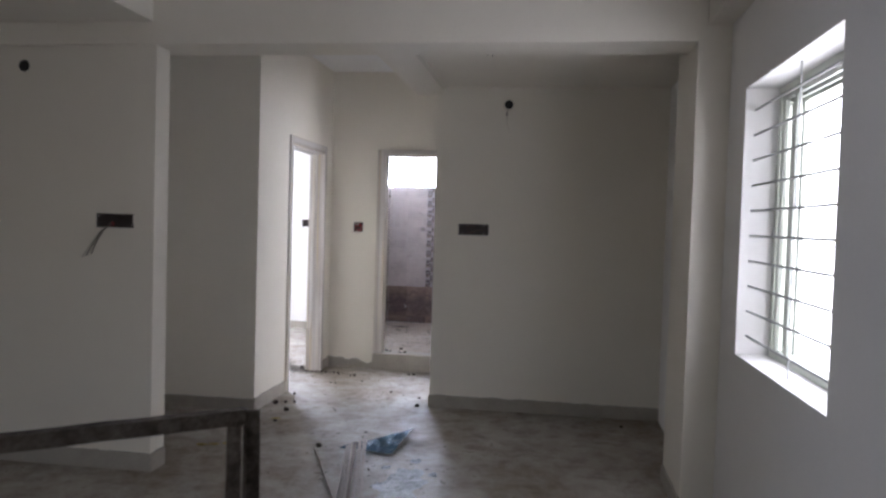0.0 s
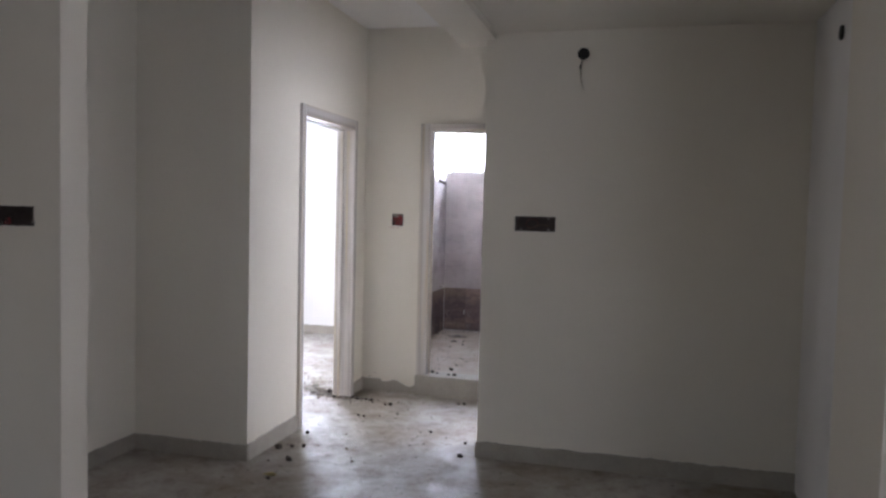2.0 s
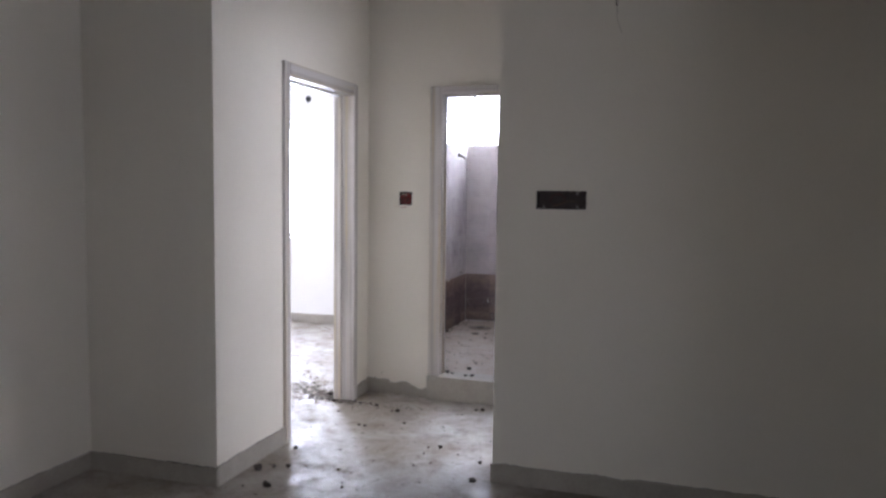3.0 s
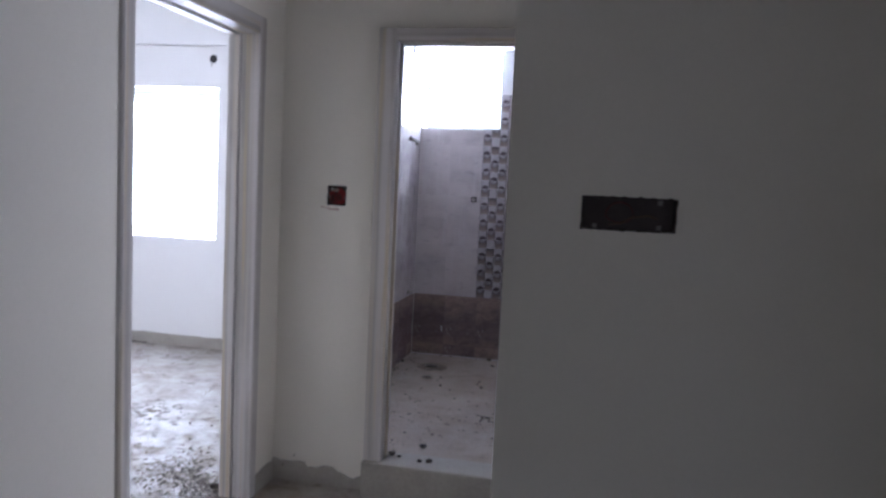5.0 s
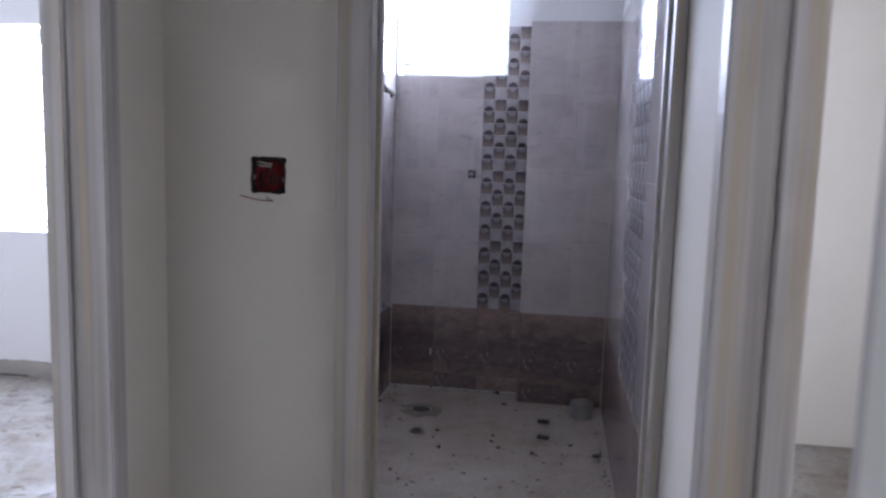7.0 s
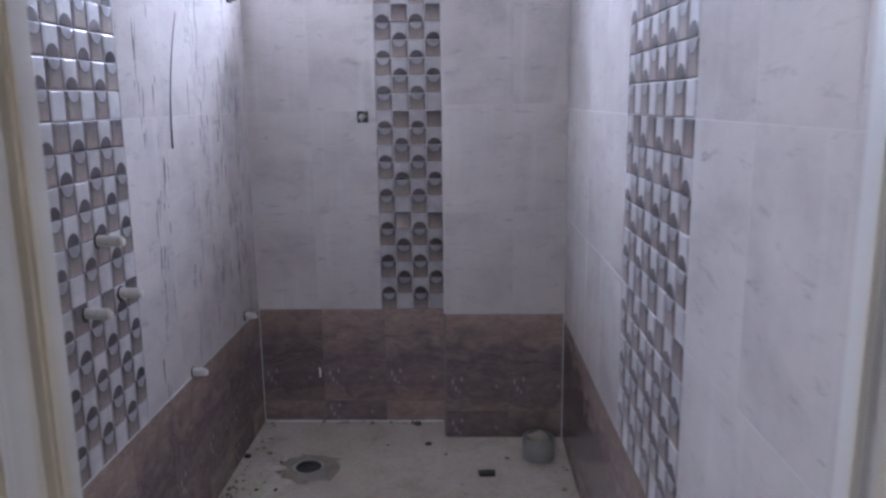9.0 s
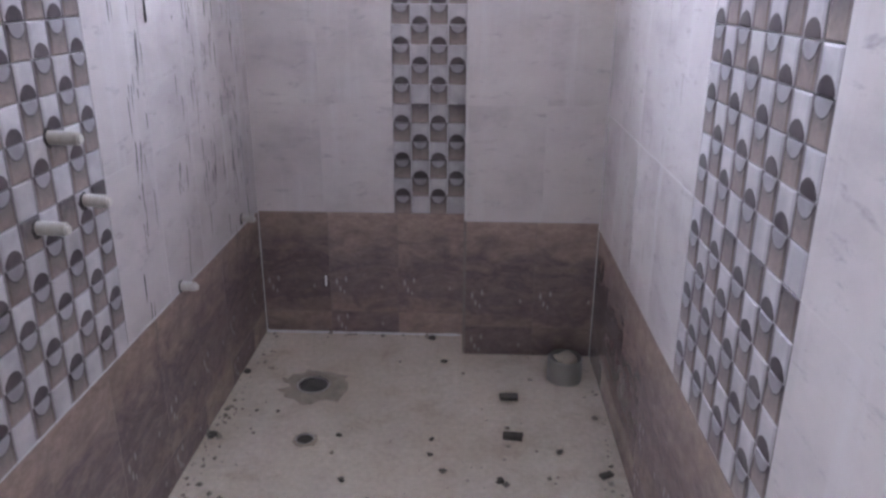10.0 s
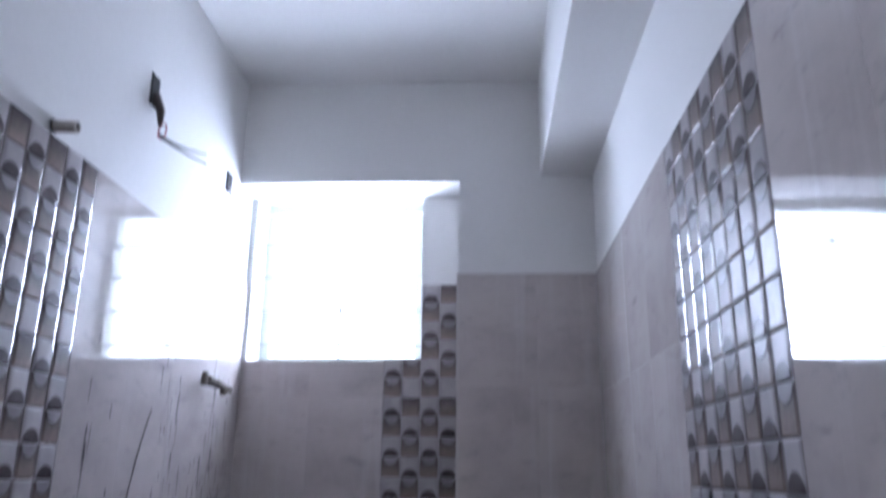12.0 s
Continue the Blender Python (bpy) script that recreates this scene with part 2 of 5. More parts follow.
def nodes_of(name, rough=0.5, metal=0.0, spec=0.5):
    m = bpy.data.materials.new(name)
    m.use_nodes = True
    b = m.node_tree.nodes["Principled BSDF"]
    b.inputs["Roughness"].default_value, b.inputs["Metallic"].default_value = rough, metal
    b.inputs["Specular IOR Level"].default_value = spec
    return m, m.node_tree.nodes, m.node_tree.links.new, b


def ramp_of(n, stops):
    r = n.new("ShaderNodeValToRGB")
    while len(r.color_ramp.elements) < len(stops):
        r.color_ramp.elements.new(0.5)
    for e, (at, c) in zip(r.color_ramp.elements, stops):
        e.position, e.color = at, (*c, 1) if len(c) == 3 else c
    return r


def noise_of(n, link, source, scale, detail=6, rough=0.6, stretch=(1, 1, 1), distort=0.0):
    mp = n.new("ShaderNodeMapping")
    mp.inputs["Scale"].default_value = stretch
    link(source, mp.inputs["Vector"])
    t = n.new("ShaderNodeTexNoise")
    t.inputs["Scale"].default_value, t.inputs["Detail"].default_value = scale, detail
    t.inputs["Roughness"].default_value, t.inputs["Distortion"].default_value = rough, distort
    link(mp.outputs[0], t.inputs["Vector"])
    return t


def blend(n, link, a, b, factor):
    x = n.new("ShaderNodeMix")
    x.data_type = "RGBA"
    for socket, value in (("A", a), ("B", b), ("Factor", factor)):
        if isinstance(value, bpy.types.NodeSocket):
            link(value, x.inputs[socket])
        else:
            x.inputs[socket].default_value = (*value, 1) if isinstance(value, tuple) else value
    return x.outputs["Result"]


def dusty_floor(name, base, pale, dirt, gloss):
    """Concrete with pale plaster smears, brown dirt and worn glossy patches."""
    m, n, link, b = nodes_of(name, spec=0.4)
    co = n.new("ShaderNodeTexCoord").outputs["Object"]
    large = noise_of(n, link, co, 0.9, 5, 0.6)
    smear = noise_of(n, link, co, 1.7, 9, 0.62, (1, 0.8, 1), 0.5)
    spots = noise_of(n, link, co, 6.0, 10, 0.74, (1, 1, 1), 0.25)
    fine = noise_of(n, link, co, 55, 5, 0.7)
    f1 = ramp_of(n, [(0.42, (0, 0, 0)), (0.64, (1, 1, 1))])
    link(smear.outputs["Fac"], f1.inputs[0])
    c = blend(n, link, base, pale, f1.outputs[0])
    f2 = ramp_of(n, [(0.52, (0, 0, 0)), (0.72, (0.7, 0.7, 0.7))])
    link(spots.outputs["Fac"], f2.inputs[0])
    c = blend(n, link, c, dirt, f2.outputs[0])
    f3 = ramp_of(n, [(0.35, (0.82, 0.82, 0.82)), (0.7, (1.05, 1.05, 1.05))])
    link(fine.outputs["Fac"], f3.inputs[0])
    x = n.new("ShaderNodeMix")
    x.data_type, x.blend_type = "RGBA", "MULTIPLY"
    x.inputs["Factor"].default_value = 0.9
    link(c, x.inputs["A"])
    link(f3.outputs[0], x.inputs["B"])
    link(x.outputs["Result"], b.inputs["Base Color"])
    r = n.new("ShaderNodeMapRange")
    r.inputs["From Min"].default_value, r.inputs["From Max"].default_value = 0.35, 0.62
    r.inputs["To Min"].default_value, r.inputs["To Max"].default_value = gloss, 0.8
    link(spots.outputs["Fac"], r.inputs["Value"])
    link(r.outputs["Result"], b.inputs["Roughness"])
    h = n.new("ShaderNodeMath")
    h.operation = "ADD"
    link(spots.outputs["Fac"], h.inputs[0])
    link(large.outputs["Fac"], h.inputs[1])
    bu = n.new("ShaderNodeBump")
    bu.inputs["Strength"].default_value, bu.inputs["Distance"].default_value = 0.35, 0.02
    link(h.outputs[0], bu.inputs["Height"])
    link(bu.outputs["Normal"], b.inputs["Normal"])
    return m


FLOOR = dusty_floor("dusty_concrete", (0.275, 0.24, 0.195), (0.40, 0.375, 0.345), (0.15, 0.122, 0.098), 0.24)
SAND = dusty_floor("sand_cement_screed", (0.32, 0.262, 0.205), (0.38, 0.32, 0.258), (0.225, 0.18, 0.138), 0.55)
bpy.data.objects["floor"].data.materials[0] = FLOOR
bpy.data.objects["bath_floor"].data.materials[0] = SAND


def marble():
    m, n, link, b = nodes_of("glazed_marble_tile", 0.09, spec=0.32)
    co = n.new("ShaderNodeTexCoord").outputs["Object"]
    info = n.new("ShaderNodeObjectInfo")
    shift = n.new("ShaderNodeVectorMath")
    shift.operation = "MULTIPLY_ADD"
    link(info.outputs["Random"], shift.inputs[0])
    shift.inputs[1].default_value = (7.0, 3.0, 5.0)
    link(co, shift.inputs[2])
    v = shift.outputs[0]
    cloud = noise_of(n, link, v, 4, 8, 0.65, (0.8, 1.2, 1), 0.2)
    f = ramp_of(n, [(0.30, (0.43, 0.385, 0.37)), (0.5, (0.525, 0.475, 0.455)), (0.70, (0.575, 0.525, 0.50))])
    link(cloud.outputs["Fac"], f.inputs[0])
    fleck = noise_of(n, link, v, 22, 6, 0.75, (0.5, 1.7, 1), 0.3)
    g = ramp_of(n, [(0.57, (0, 0, 0)), (0.72, (0.7, 0.7, 0.7))])
    link(fleck.outputs["Fac"], g.inputs[0])
    c = blend(n, link, f.outputs[0], (0.28, 0.25, 0.255), g.outputs[0])
    runs = noise_of(n, link, v, 7, 4, 0.6, (2.2, 0.12, 1))
    q = ramp_of(n, [(0.56, (0, 0, 0)), (0.70, (0.4, 0.4, 0.4))])
    link(runs.outputs["Fac"], q.inputs[0])
    c = blend(n, link, c, (0.62, 0.595, 0.59), q.outputs[0])
    link(c, b.inputs["Base Color"])
    dust = noise_of(n, link, v, 12, 6, 0.7, (1.5, 0.5, 1))
    r = n.new("ShaderNodeMapRange")
    r.inputs["From Min"].default_value, r.inputs["From Max"].default_value = 0.4, 0.75
    r.inputs["To Min"].default_value, r.inputs["To Max"].default_value = 0.03, 0.1
    link(dust.outputs["Fac"], r.inputs["Value"])
    link(r.outputs["Result"], b.inputs["Roughness"])
    return m


def dado():
    """Printed tile: brown above, a dark marbled band below, repeated tile by tile."""
    m, n, link, b = nodes_of("brown_dado_tile", 0.14)
    co = n.new("ShaderNodeTexCoord").outputs["Object"]
    sep = n.new("ShaderNodeSeparateXYZ")
    link(co, sep.inputs[0])
    info = n.new("ShaderNodeObjectInfo")
    shift = n.new("ShaderNodeVectorMath")
    shift.operation = "MULTIPLY_ADD"
    link(info.outputs["Random"], shift.inputs[0])
    shift.inputs[1].default_value = (3.0, 2.0, 4.0)
    link(co, shift.inputs[2])
    tv = shift.outputs[0]
    wob = noise_of(n, link, tv, 9, 9, 0.68, (0.7, 1.5, 1), 1.1)
    off = n.new("ShaderNodeMath")
    off.operation, off.inputs[1].default_value = "MULTIPLY_ADD", 0.46
    link(wob.outputs["Fac"], off.inputs[0])
    link(sep.outputs["Y"], off.inputs[2])
    f = ramp_of(n, [(0.23, (0.265, 0.195, 0.17)), (0.31, (0.175, 0.134, 0.132)), (0.37, (0.225, 0.168, 0.155)), (0.42, (0.16, 0.124, 0.124)), (0.51, (0.255, 0.19, 0.168)), (0.64, (0.35, 0.262, 0.215))])
    link(off.outputs[0], f.inputs[0])
    fine = noise_of(n, link, co, 45, 6, 0.7, (0.6, 1.2, 1))
    g = ramp_of(n, [(0.3, (0.72, 0.72, 0.72)), (0.7, (1.12, 1.12, 1.12))])
    link(fine.outputs["Fac"], g.inputs[0])
    x = n.new("ShaderNodeMix")
    x.data_type, x.blend_type = "RGBA", "MULTIPLY"
    x.inputs["Factor"].default_value = 1.0
    link(f.outputs[0], x.inputs["A"])
    link(g.outputs[0], x.inputs["B"])
    c = x.outputs["Result"]
    # pale petals of the printed ornament
    for px, py, wide in ((0.024, 0.118, 0.009), (0.058, 0.128, 0.008), (0.036, 0.090, 0.008), (0.050, 0.078, 0.006), (0.19, 0.10, 0.006)):
        d = n.new("ShaderNodeVectorMath")
        d.operation = "DISTANCE"
        squash = n.new("ShaderNodeMapping")
        squash.inputs["Scale"].default_value = (1.9, 0.7, 0)
        link(co, squash.inputs["Vector"])
        link(squash.outputs[0], d.inputs[0])
        d.inputs[1].default_value = (px * 1.9, py * 0.7, 0)
        e = n.new("ShaderNodeMapRange")
        e.inputs["From Min"].default_value, e.inputs["From Max"].default_value = wide * 1.3, wide * 0.4
        e.inputs["To Max"].default_value = 0.75
        link(d.outputs["Value"], e.inputs["Value"])
        c = blend(n, link, c, (0.40, 0.36, 0.35), e.outputs["Result"])
    info = n.new("ShaderNodeObjectInfo")
    t = n.new("ShaderNodeMapRange")
    t.inputs["To Min"].default_value, t.inputs["To Max"].default_value = 0.85, 1.15
    link(info.outputs["Random"], t.inputs["Value"])
    x = n.new("ShaderNodeVectorMath")
    x.operation = "SCALE"
    link(c, x.inputs[0])
    link(t.outputs["Result"], x.inputs["Scale"])
    link(x.outputs[0], b.inputs["Base Color"])
    dust = noise_of(n, link, co, 9, 6, 0.7)
    r = n.new("ShaderNodeMapRange")
    r.inputs["To Min"].default_value, r.inputs["To Max"].default_value = 0.17, 0.27
    link(dust.outputs["Fac"], r.inputs["Value"])
    link(r.outputs["Result"], b.inputs["Roughness"])
    return m


def glazed(name, a, c, rough=0.3):
    m, n, link, b = nodes_of(name, rough, spec=0.3 if rough < 0.2 else 0.1)
    co = n.new("ShaderNodeTexCoord").outputs["Object"]
    info = n.new("ShaderNodeObjectInfo")
    shift = n.new("ShaderNodeVectorMath")
    shift.operation = "MULTIPLY_ADD"
    link(info.outputs["Random"], shift.inputs[0])
    shift.inputs[1].default_value = (9.0, 4.0, 2.0)
    link(co, shift.inputs[2])
    cloud = noise_of(n, link, shift.outputs[0], 16, 5, 0.6)
    f = ramp_of(n, [(0.36, a), (0.64, c)])
    link(cloud.outputs["Fac"], f.inputs[0])
    link(f.outputs[0], b.inputs["Base Color"])
    return m


def faded_glaze(name, low, high, rough=0.3):
    """A printed mosaic cell that fades from one colour at its foot to another at its head."""
    m, n, link, b = nodes_of(name, rough, spec=0.3 if rough < 0.2 else 0.1)
    co = n.new("ShaderNodeTexCoord").outputs["Object"]
    sep = n.new("ShaderNodeSeparateXYZ")
    link(co, sep.inputs[0])
    info = n.new("ShaderNodeObjectInfo")
    shift = n.new("ShaderNodeVectorMath")
    shift.operation = "MULTIPLY_ADD"
    link(info.outputs["Random"], shift.inputs[0])
    shift.inputs[1].default_value = (9.0, 4.0, 2.0)
    link(co, shift.inputs[2])
    cloud = noise_of(n, link, shift.outputs[0], 55, 6, 0.7)
    add = n.new("ShaderNodeMath")
    add.operation, add.inputs[1].default_value = "MULTIPLY_ADD", 0.075
    link(cloud.outputs["Fac"], add.inputs[0])
    link(sep.outputs["Y"], add.inputs[2])
    at = n.new("ShaderNodeMapRange")
    at.inputs["From Min"].default_value, at.inputs["From Max"].default_value = 0.035, 0.10
    link(add.outputs[0], at.inputs["Value"])
    link(blend(n, link, low, high, at.outputs["Result"]), b.inputs["Base Color"])
    return m


MARBLE, DADO_MAT = marble(), dado()
GROUT = material("grey_joint", (0.60, 0.56, 0.54), 0.9, vary=0.1, spec=0.1)
GROUT_DARK = material("brown_joint", (0.24, 0.20, 0.18), 0.9, vary=0.1, spec=0.1)
# the cells' printed edge shading is put into this darker colour
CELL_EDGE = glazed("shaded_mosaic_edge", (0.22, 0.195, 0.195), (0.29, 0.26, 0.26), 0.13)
CELL_LIGHT = glazed("pale_mosaic_glaze", (0.35, 0.325, 0.328), (0.46, 0.425, 0.425))
CELL_BROWN = faded_glaze("brown_mosaic_glaze", (0.285, 0.23, 0.20), (0.09, 0.078, 0.08))
DISC_DARK = glazed("dark_mosaic_glaze", (0.06, 0.049, 0.051), (0.105, 0.086, 0.083))
DISC_LIGHT = glazed("silver_mosaic_glaze", (0.225, 0.21, 0.214), (0.315, 0.295, 0.30))
LIGHT_GLOSS = glazed("pale_mosaic_rounded_edge", (0.35, 0.325, 0.328), (0.46, 0.425, 0.425), 0.08)
BROWN_GLOSS = faded_glaze("brown_mosaic_rounded_edge", (0.285, 0.23, 0.20), (0.09, 0.078, 0.08), 0.09)
STEEL = material("painted_window_bar", (0.38, 0.39, 0.385), 0.45, vary=0.08, grain=40)
ALU = material("pale_green_aluminium", (0.60, 0.63, 0.56), 0.4, metal=0.1, vary=0.05, grain=60, bump=0.03)
RUST = material("rusty_angle_iron", (0.085, 0.068, 0.055), 0.85, metal=0.1, vary=0.3, scale=34, grain=120, bump=0.5, second=(0.33, 0.29, 0.25), amount=0.7)
BOXSTEEL = material("galvanised_box", (0.075, 0.058, 0.055), 0.6, metal=0.4, vary=0.2, scale=20)
RED = material("red_wire", (0.32, 0.012, 0.016), 0.45, vary=0.1)
WIRE_DARK = material("dark_wire", (0.05, 0.035, 0.03), 0.5, vary=0.1)
WIRE_TAN = material("tan_wire", (0.14, 0.09, 0.04), 0.5, vary=0.1)
# a much darker red than the other wires
RED_DARK = material("dark_red_wire", (0.10, 0.02, 0.018), 0.6, vary=0.1)
WIRE_PALE = material("pale_wire", (0.55, 0.52, 0.45), 0.5, vary=0.1)
BLACKHOLE = material("black_conduit", (0.012, 0.011, 0.011), 0.7, vary=0.2)
WET = material("damp_mortar", (0.27, 0.222, 0.17), 0.8, vary=0.2, scale=18, grain=90, bump=0.3, second=(0.16, 0.13, 0.105), amount=0.8)
CHIP = material("dark_chipped_plaster", (0.07, 0.055, 0.05), 0.95, vary=0.3, scale=60)
PVC = material("grey_pvc", (0.24, 0.225, 0.205), 0.45, vary=0.08, scale=12)
NIPPLE = material("galvanised_stub", (0.55, 0.52, 0.47), 0.5, metal=0.2, vary=0.15, scale=25, second=(0.24, 0.19, 0.14))
DIRTY_PIPE = material("rusted_stub", (0.17, 0.14, 0.11), 0.7, metal=0.3, vary=0.25, scale=25)
CLOD = material("dry_mortar_clod", (0.085, 0.07, 0.058), 0.95, vary=0.3, scale=30, grain=120, bump=0.5, second=(0.05, 0.04, 0.034), amount=0.9)
CRUMB = material("floor_crumbs", (0.16, 0.135, 0.11), 0.95, vary=0.3, scale=3, second=(0.28, 0.25, 0.21), amount=0.9)
DUST = material("brown_floor_dirt", (0.25, 0.215, 0.175), 0.95, vary=0.2, scale=9, second=(0.34, 0.31, 0.27), amount=0.9)
SOIL = material("brown_soil", (0.15, 0.122, 0.10), 0.95, vary=0.3, scale=14, grain=120, bump=0.4, second=(0.24, 0.20, 0.165), amount=0.9)
SOOT = material("black_drip", (0.055, 0.045, 0.045), 0.6, vary=0.2, scale=20)
FOIL = material("blue_metallised_film", (0.06, 0.15, 0.25), 0.24, metal=0.5, vary=0.12, scale=9, second=(0.16, 0.28, 0.37), bump=0.1)
SCRAP = material("clear_film", (0.33, 0.345, 0.36), 0.36, metal=0.0, vary=0.1, scale=20)
STRIPWOOD = material("pale_timber_strip", (0.40, 0.34, 0.29), 0.6, vary=0.15, scale=14, second=(0.26, 0.20, 0.17))
STRIPDARK = material("brown_timber_strip", (0.16, 0.115, 0.09), 0.65, vary=0.15, scale=14, second=(0.11, 0.08, 0.065))
YELLOW = material("yellow_paper", (0.50, 0.40, 0.16), 0.8, vary=0.15, scale=25)
GLOW, gn, glink, gb = nodes_of("bright_overcast_sky")
gb.inputs["Base Color"].default_value = (0.9, 0.92, 0.95, 1)
gb.inputs["Emission Color"].default_value = (0.93, 0.96, 1.0, 1)
gb.inputs["Emission Strength"].default_value = 5.0
HAZE, gn, glink, gb = nodes_of("pale_overcast_sky")
gb.inputs["Base Color"].default_value = (0.9, 0.92, 0.95, 1)
gb.inputs["Emission Color"].default_value = (1.0, 0.99, 0.97, 1)
gb.inputs["Emission Strength"].default_value = 2.6

# plain bright sky outside the openings
structure(part("backdrop_living", boxes(((2.6, -2.5, -2.0), (2.65, 16.0, 6.0))), HAZE), "bright overcast sky outside the window", "sky")
structure(part("backdrop_rear", boxes(((-9.5, 12.5, -1.5), (1.0, 12.55, 7.5))), GLOW), "bright overcast sky outside the windows", "sky")

# ---- shaping helpers ----


def tube(bm, pts, r, sides=8, cap=True):
    """A round rod along points; r may be one radius or one for each point."""
    pts = [Vector(p) for p in pts]
    rs = r if isinstance(r, (list, tuple)) else [r] * len(pts)
    rings = []
    for i, p in enumerate(pts):
        d = (pts[min(i + 1, len(pts) - 1)] - pts[max(i - 1, 0)]).normalized()
        a = d.cross(Vector((0.12, 0.31, 0.94)))
        if a.length < 0.05:
            a = d.cross(Vector((1, 0, 0)))
        a.normalize()
        b = d.cross(a)
        rings.append([bm.verts.new(p + rs[i] * (math.cos(k * math.tau / sides) * a + math.sin(k * math.tau / sides) * b)) for k in range(sides)])
    for p, q in zip(rings, rings[1:]):
        for k in range(sides):
            bm.faces.new((p[k], p[(k + 1) % sides], q[(k + 1) % sides], q[k]))
    if cap:
        bm.faces.new(rings[0][::-1])
        bm.faces.new(rings[-1])
    return bm


def rod(pts, r, sides=8, cap=True):
    return tube(bmesh.new(), pts, r, sides, cap)


def ring_stub(start, direction, r, length, bore=0.7, sides=20):
    """A hollow pipe end with a real wall thickness."""
    d = Vector(direction).normalized()
    a = d.cross(Vector((0.3, 0.2, 0.9))).normalized()
    b = d.cross(a)
    bm = bmesh.new()
    rows = []
    for rr, h in ((r, 0), (r, length - 0.003), (r * 0.96, length), (r * bore, length), (r * bore, length * 0.15)):
        rows.append([bm.verts.new(Vector(start) + d * h + rr * (math.cos(k * math.tau / sides) * a + math.sin(k * math.tau / sides) * b)) for k in range(sides)])
    for p, q in zip(rows, rows[1:]):
        for k in range(sides):
            bm.faces.new((p[k], p[(k + 1) % sides], q[(k + 1) % sides], q[k]))
    bm.faces.new(rows[-1])
    return bm


def lump(centre, size, seed, flat=0.7):
    bm = bmesh.new()
    bmesh.ops.create_icosphere(bm, subdivisions=2, radius=1.0)
    for v in bm.verts:
        k = 0.72 + 0.55 * noise.noise(v.co * 1.3 + Vector((seed * 3.1, seed, 0)))
        v.co = Vector((v.co.x * size * k, v.co.y * size * 0.85 * k, v.co.z * size * flat * k))
    low = min(v.co.z for v in bm.verts)
    for v in bm.verts:
        v.co += Vector((centre[0], centre[1], centre[2] - low - size * 0.05))
    return bm


def thing(name, at, label, category, group=""):
    ob = new(name)
    ob.location = at
    return tagged(ob, label, category, group)


def child(name, bm, mat, parent, label="", smooth=False):
    """A part given in world metres, under a thing that stands at its own place."""
    origin = (parent.parent or parent).location
    for v in bm.verts:
        v.co -= origin
    return part(name, bm, mat, parent, label, smooth)


# ---- cement bands along the floor ----
def band(name, p, q, normal, height, drip=0.0, z0=0.0):
    """A bare cement strip at the foot of a wall, with a ragged upper edge; it stands 11 mm proud."""
    p, q, nrm = Vector((*p, z0)), Vector((*q, z0)), Vector((*normal, 0))
    steps = max(2, int((q - p).length / 0.012))
    bm = bmesh.new()
    rows = []
    for i in range(steps + 1):
        u = p.lerp(q, i / steps)
        h = height + 0.007 * noise.noise(u * 9.0) + 0.006 * noise.noise(u * 37.0) + 0.004 * noise.noise(u * 110.0)
        if drip and 0.35 < i / steps < 0.97:
            h -= drip * max(0.0, noise.noise(u * 7.0 + Vector((3, 1, 0))) + 0.35)
        rows.append([bm.verts.new(u + nrm * w + Vector((0, 0, z))) for w, z in ((0.0, 0.0), (0.012, 0.0), (0.011, h - 0.002), (0.0, h))])
    for a, b in zip(rows, rows[1:]):
        for k in range(3):
            bm.faces.new((a[k], b[k], b[k + 1], a[k + 1]))
    bm.faces.new(rows[0])
    bm.faces.new(rows[-1][::-1])
    bmesh.ops.recalc_face_normals(bm, faces=list(bm.faces))
    return structure(part(name, bm, CEMENT), "bare cement strip left unpainted at the wall foot", "skirting")


band("baseboard_mid", (XM - 0.008, YM), (0.92, YM), (0, -1), 0.098)
band("baseboard_mid_end", (XM, YM), (XM, YM + 0.15), (-1, 0), 0.098)
band("baseboard_far_left", (-5.4, YL), (XL + 0.008, YL), (0, -1), 0.105)
band("baseboard_far_left_end", (XL, YL), (XL, YL + 0.15), (1, 0), 0.105)
band("baseboard_alcove_side", (XC, YL + 0.15), (XC, YC), (1, 0), 0.092)
band("baseboard_alcove_back", (XC, YC), (XA + 0.008, YC), (0, -1), 0.092)
band("baseboard_passage_left", (XA, YC), (XA, 5.985), (1, 0), 0.10)
band("baseboard_passage_corner", (XA, 6.995), (XA, YB), (1, 0), 0.09)
band("baseboard_passage_end", (XA, YB), (-1.655, YB), (0, -1), 0.10, drip=0.05)
band("baseboard_bedroom", (-5.85, BYW), (BX0 - 0.12, BYW), (0, -1), 0.095)
band("baseboard_window_wall", (XR, -3.0), (XR, 3.86), (-1, 0), 0.09)
band("baseboard_pier", (0.757, 3.874), (0.757, 4.46), (-1, 0), 0.09)
band("baseboard_pier_front", (0.749, 3.874), (XR, 3.874), (0, -1), 0.09)

# ---- door frames ----


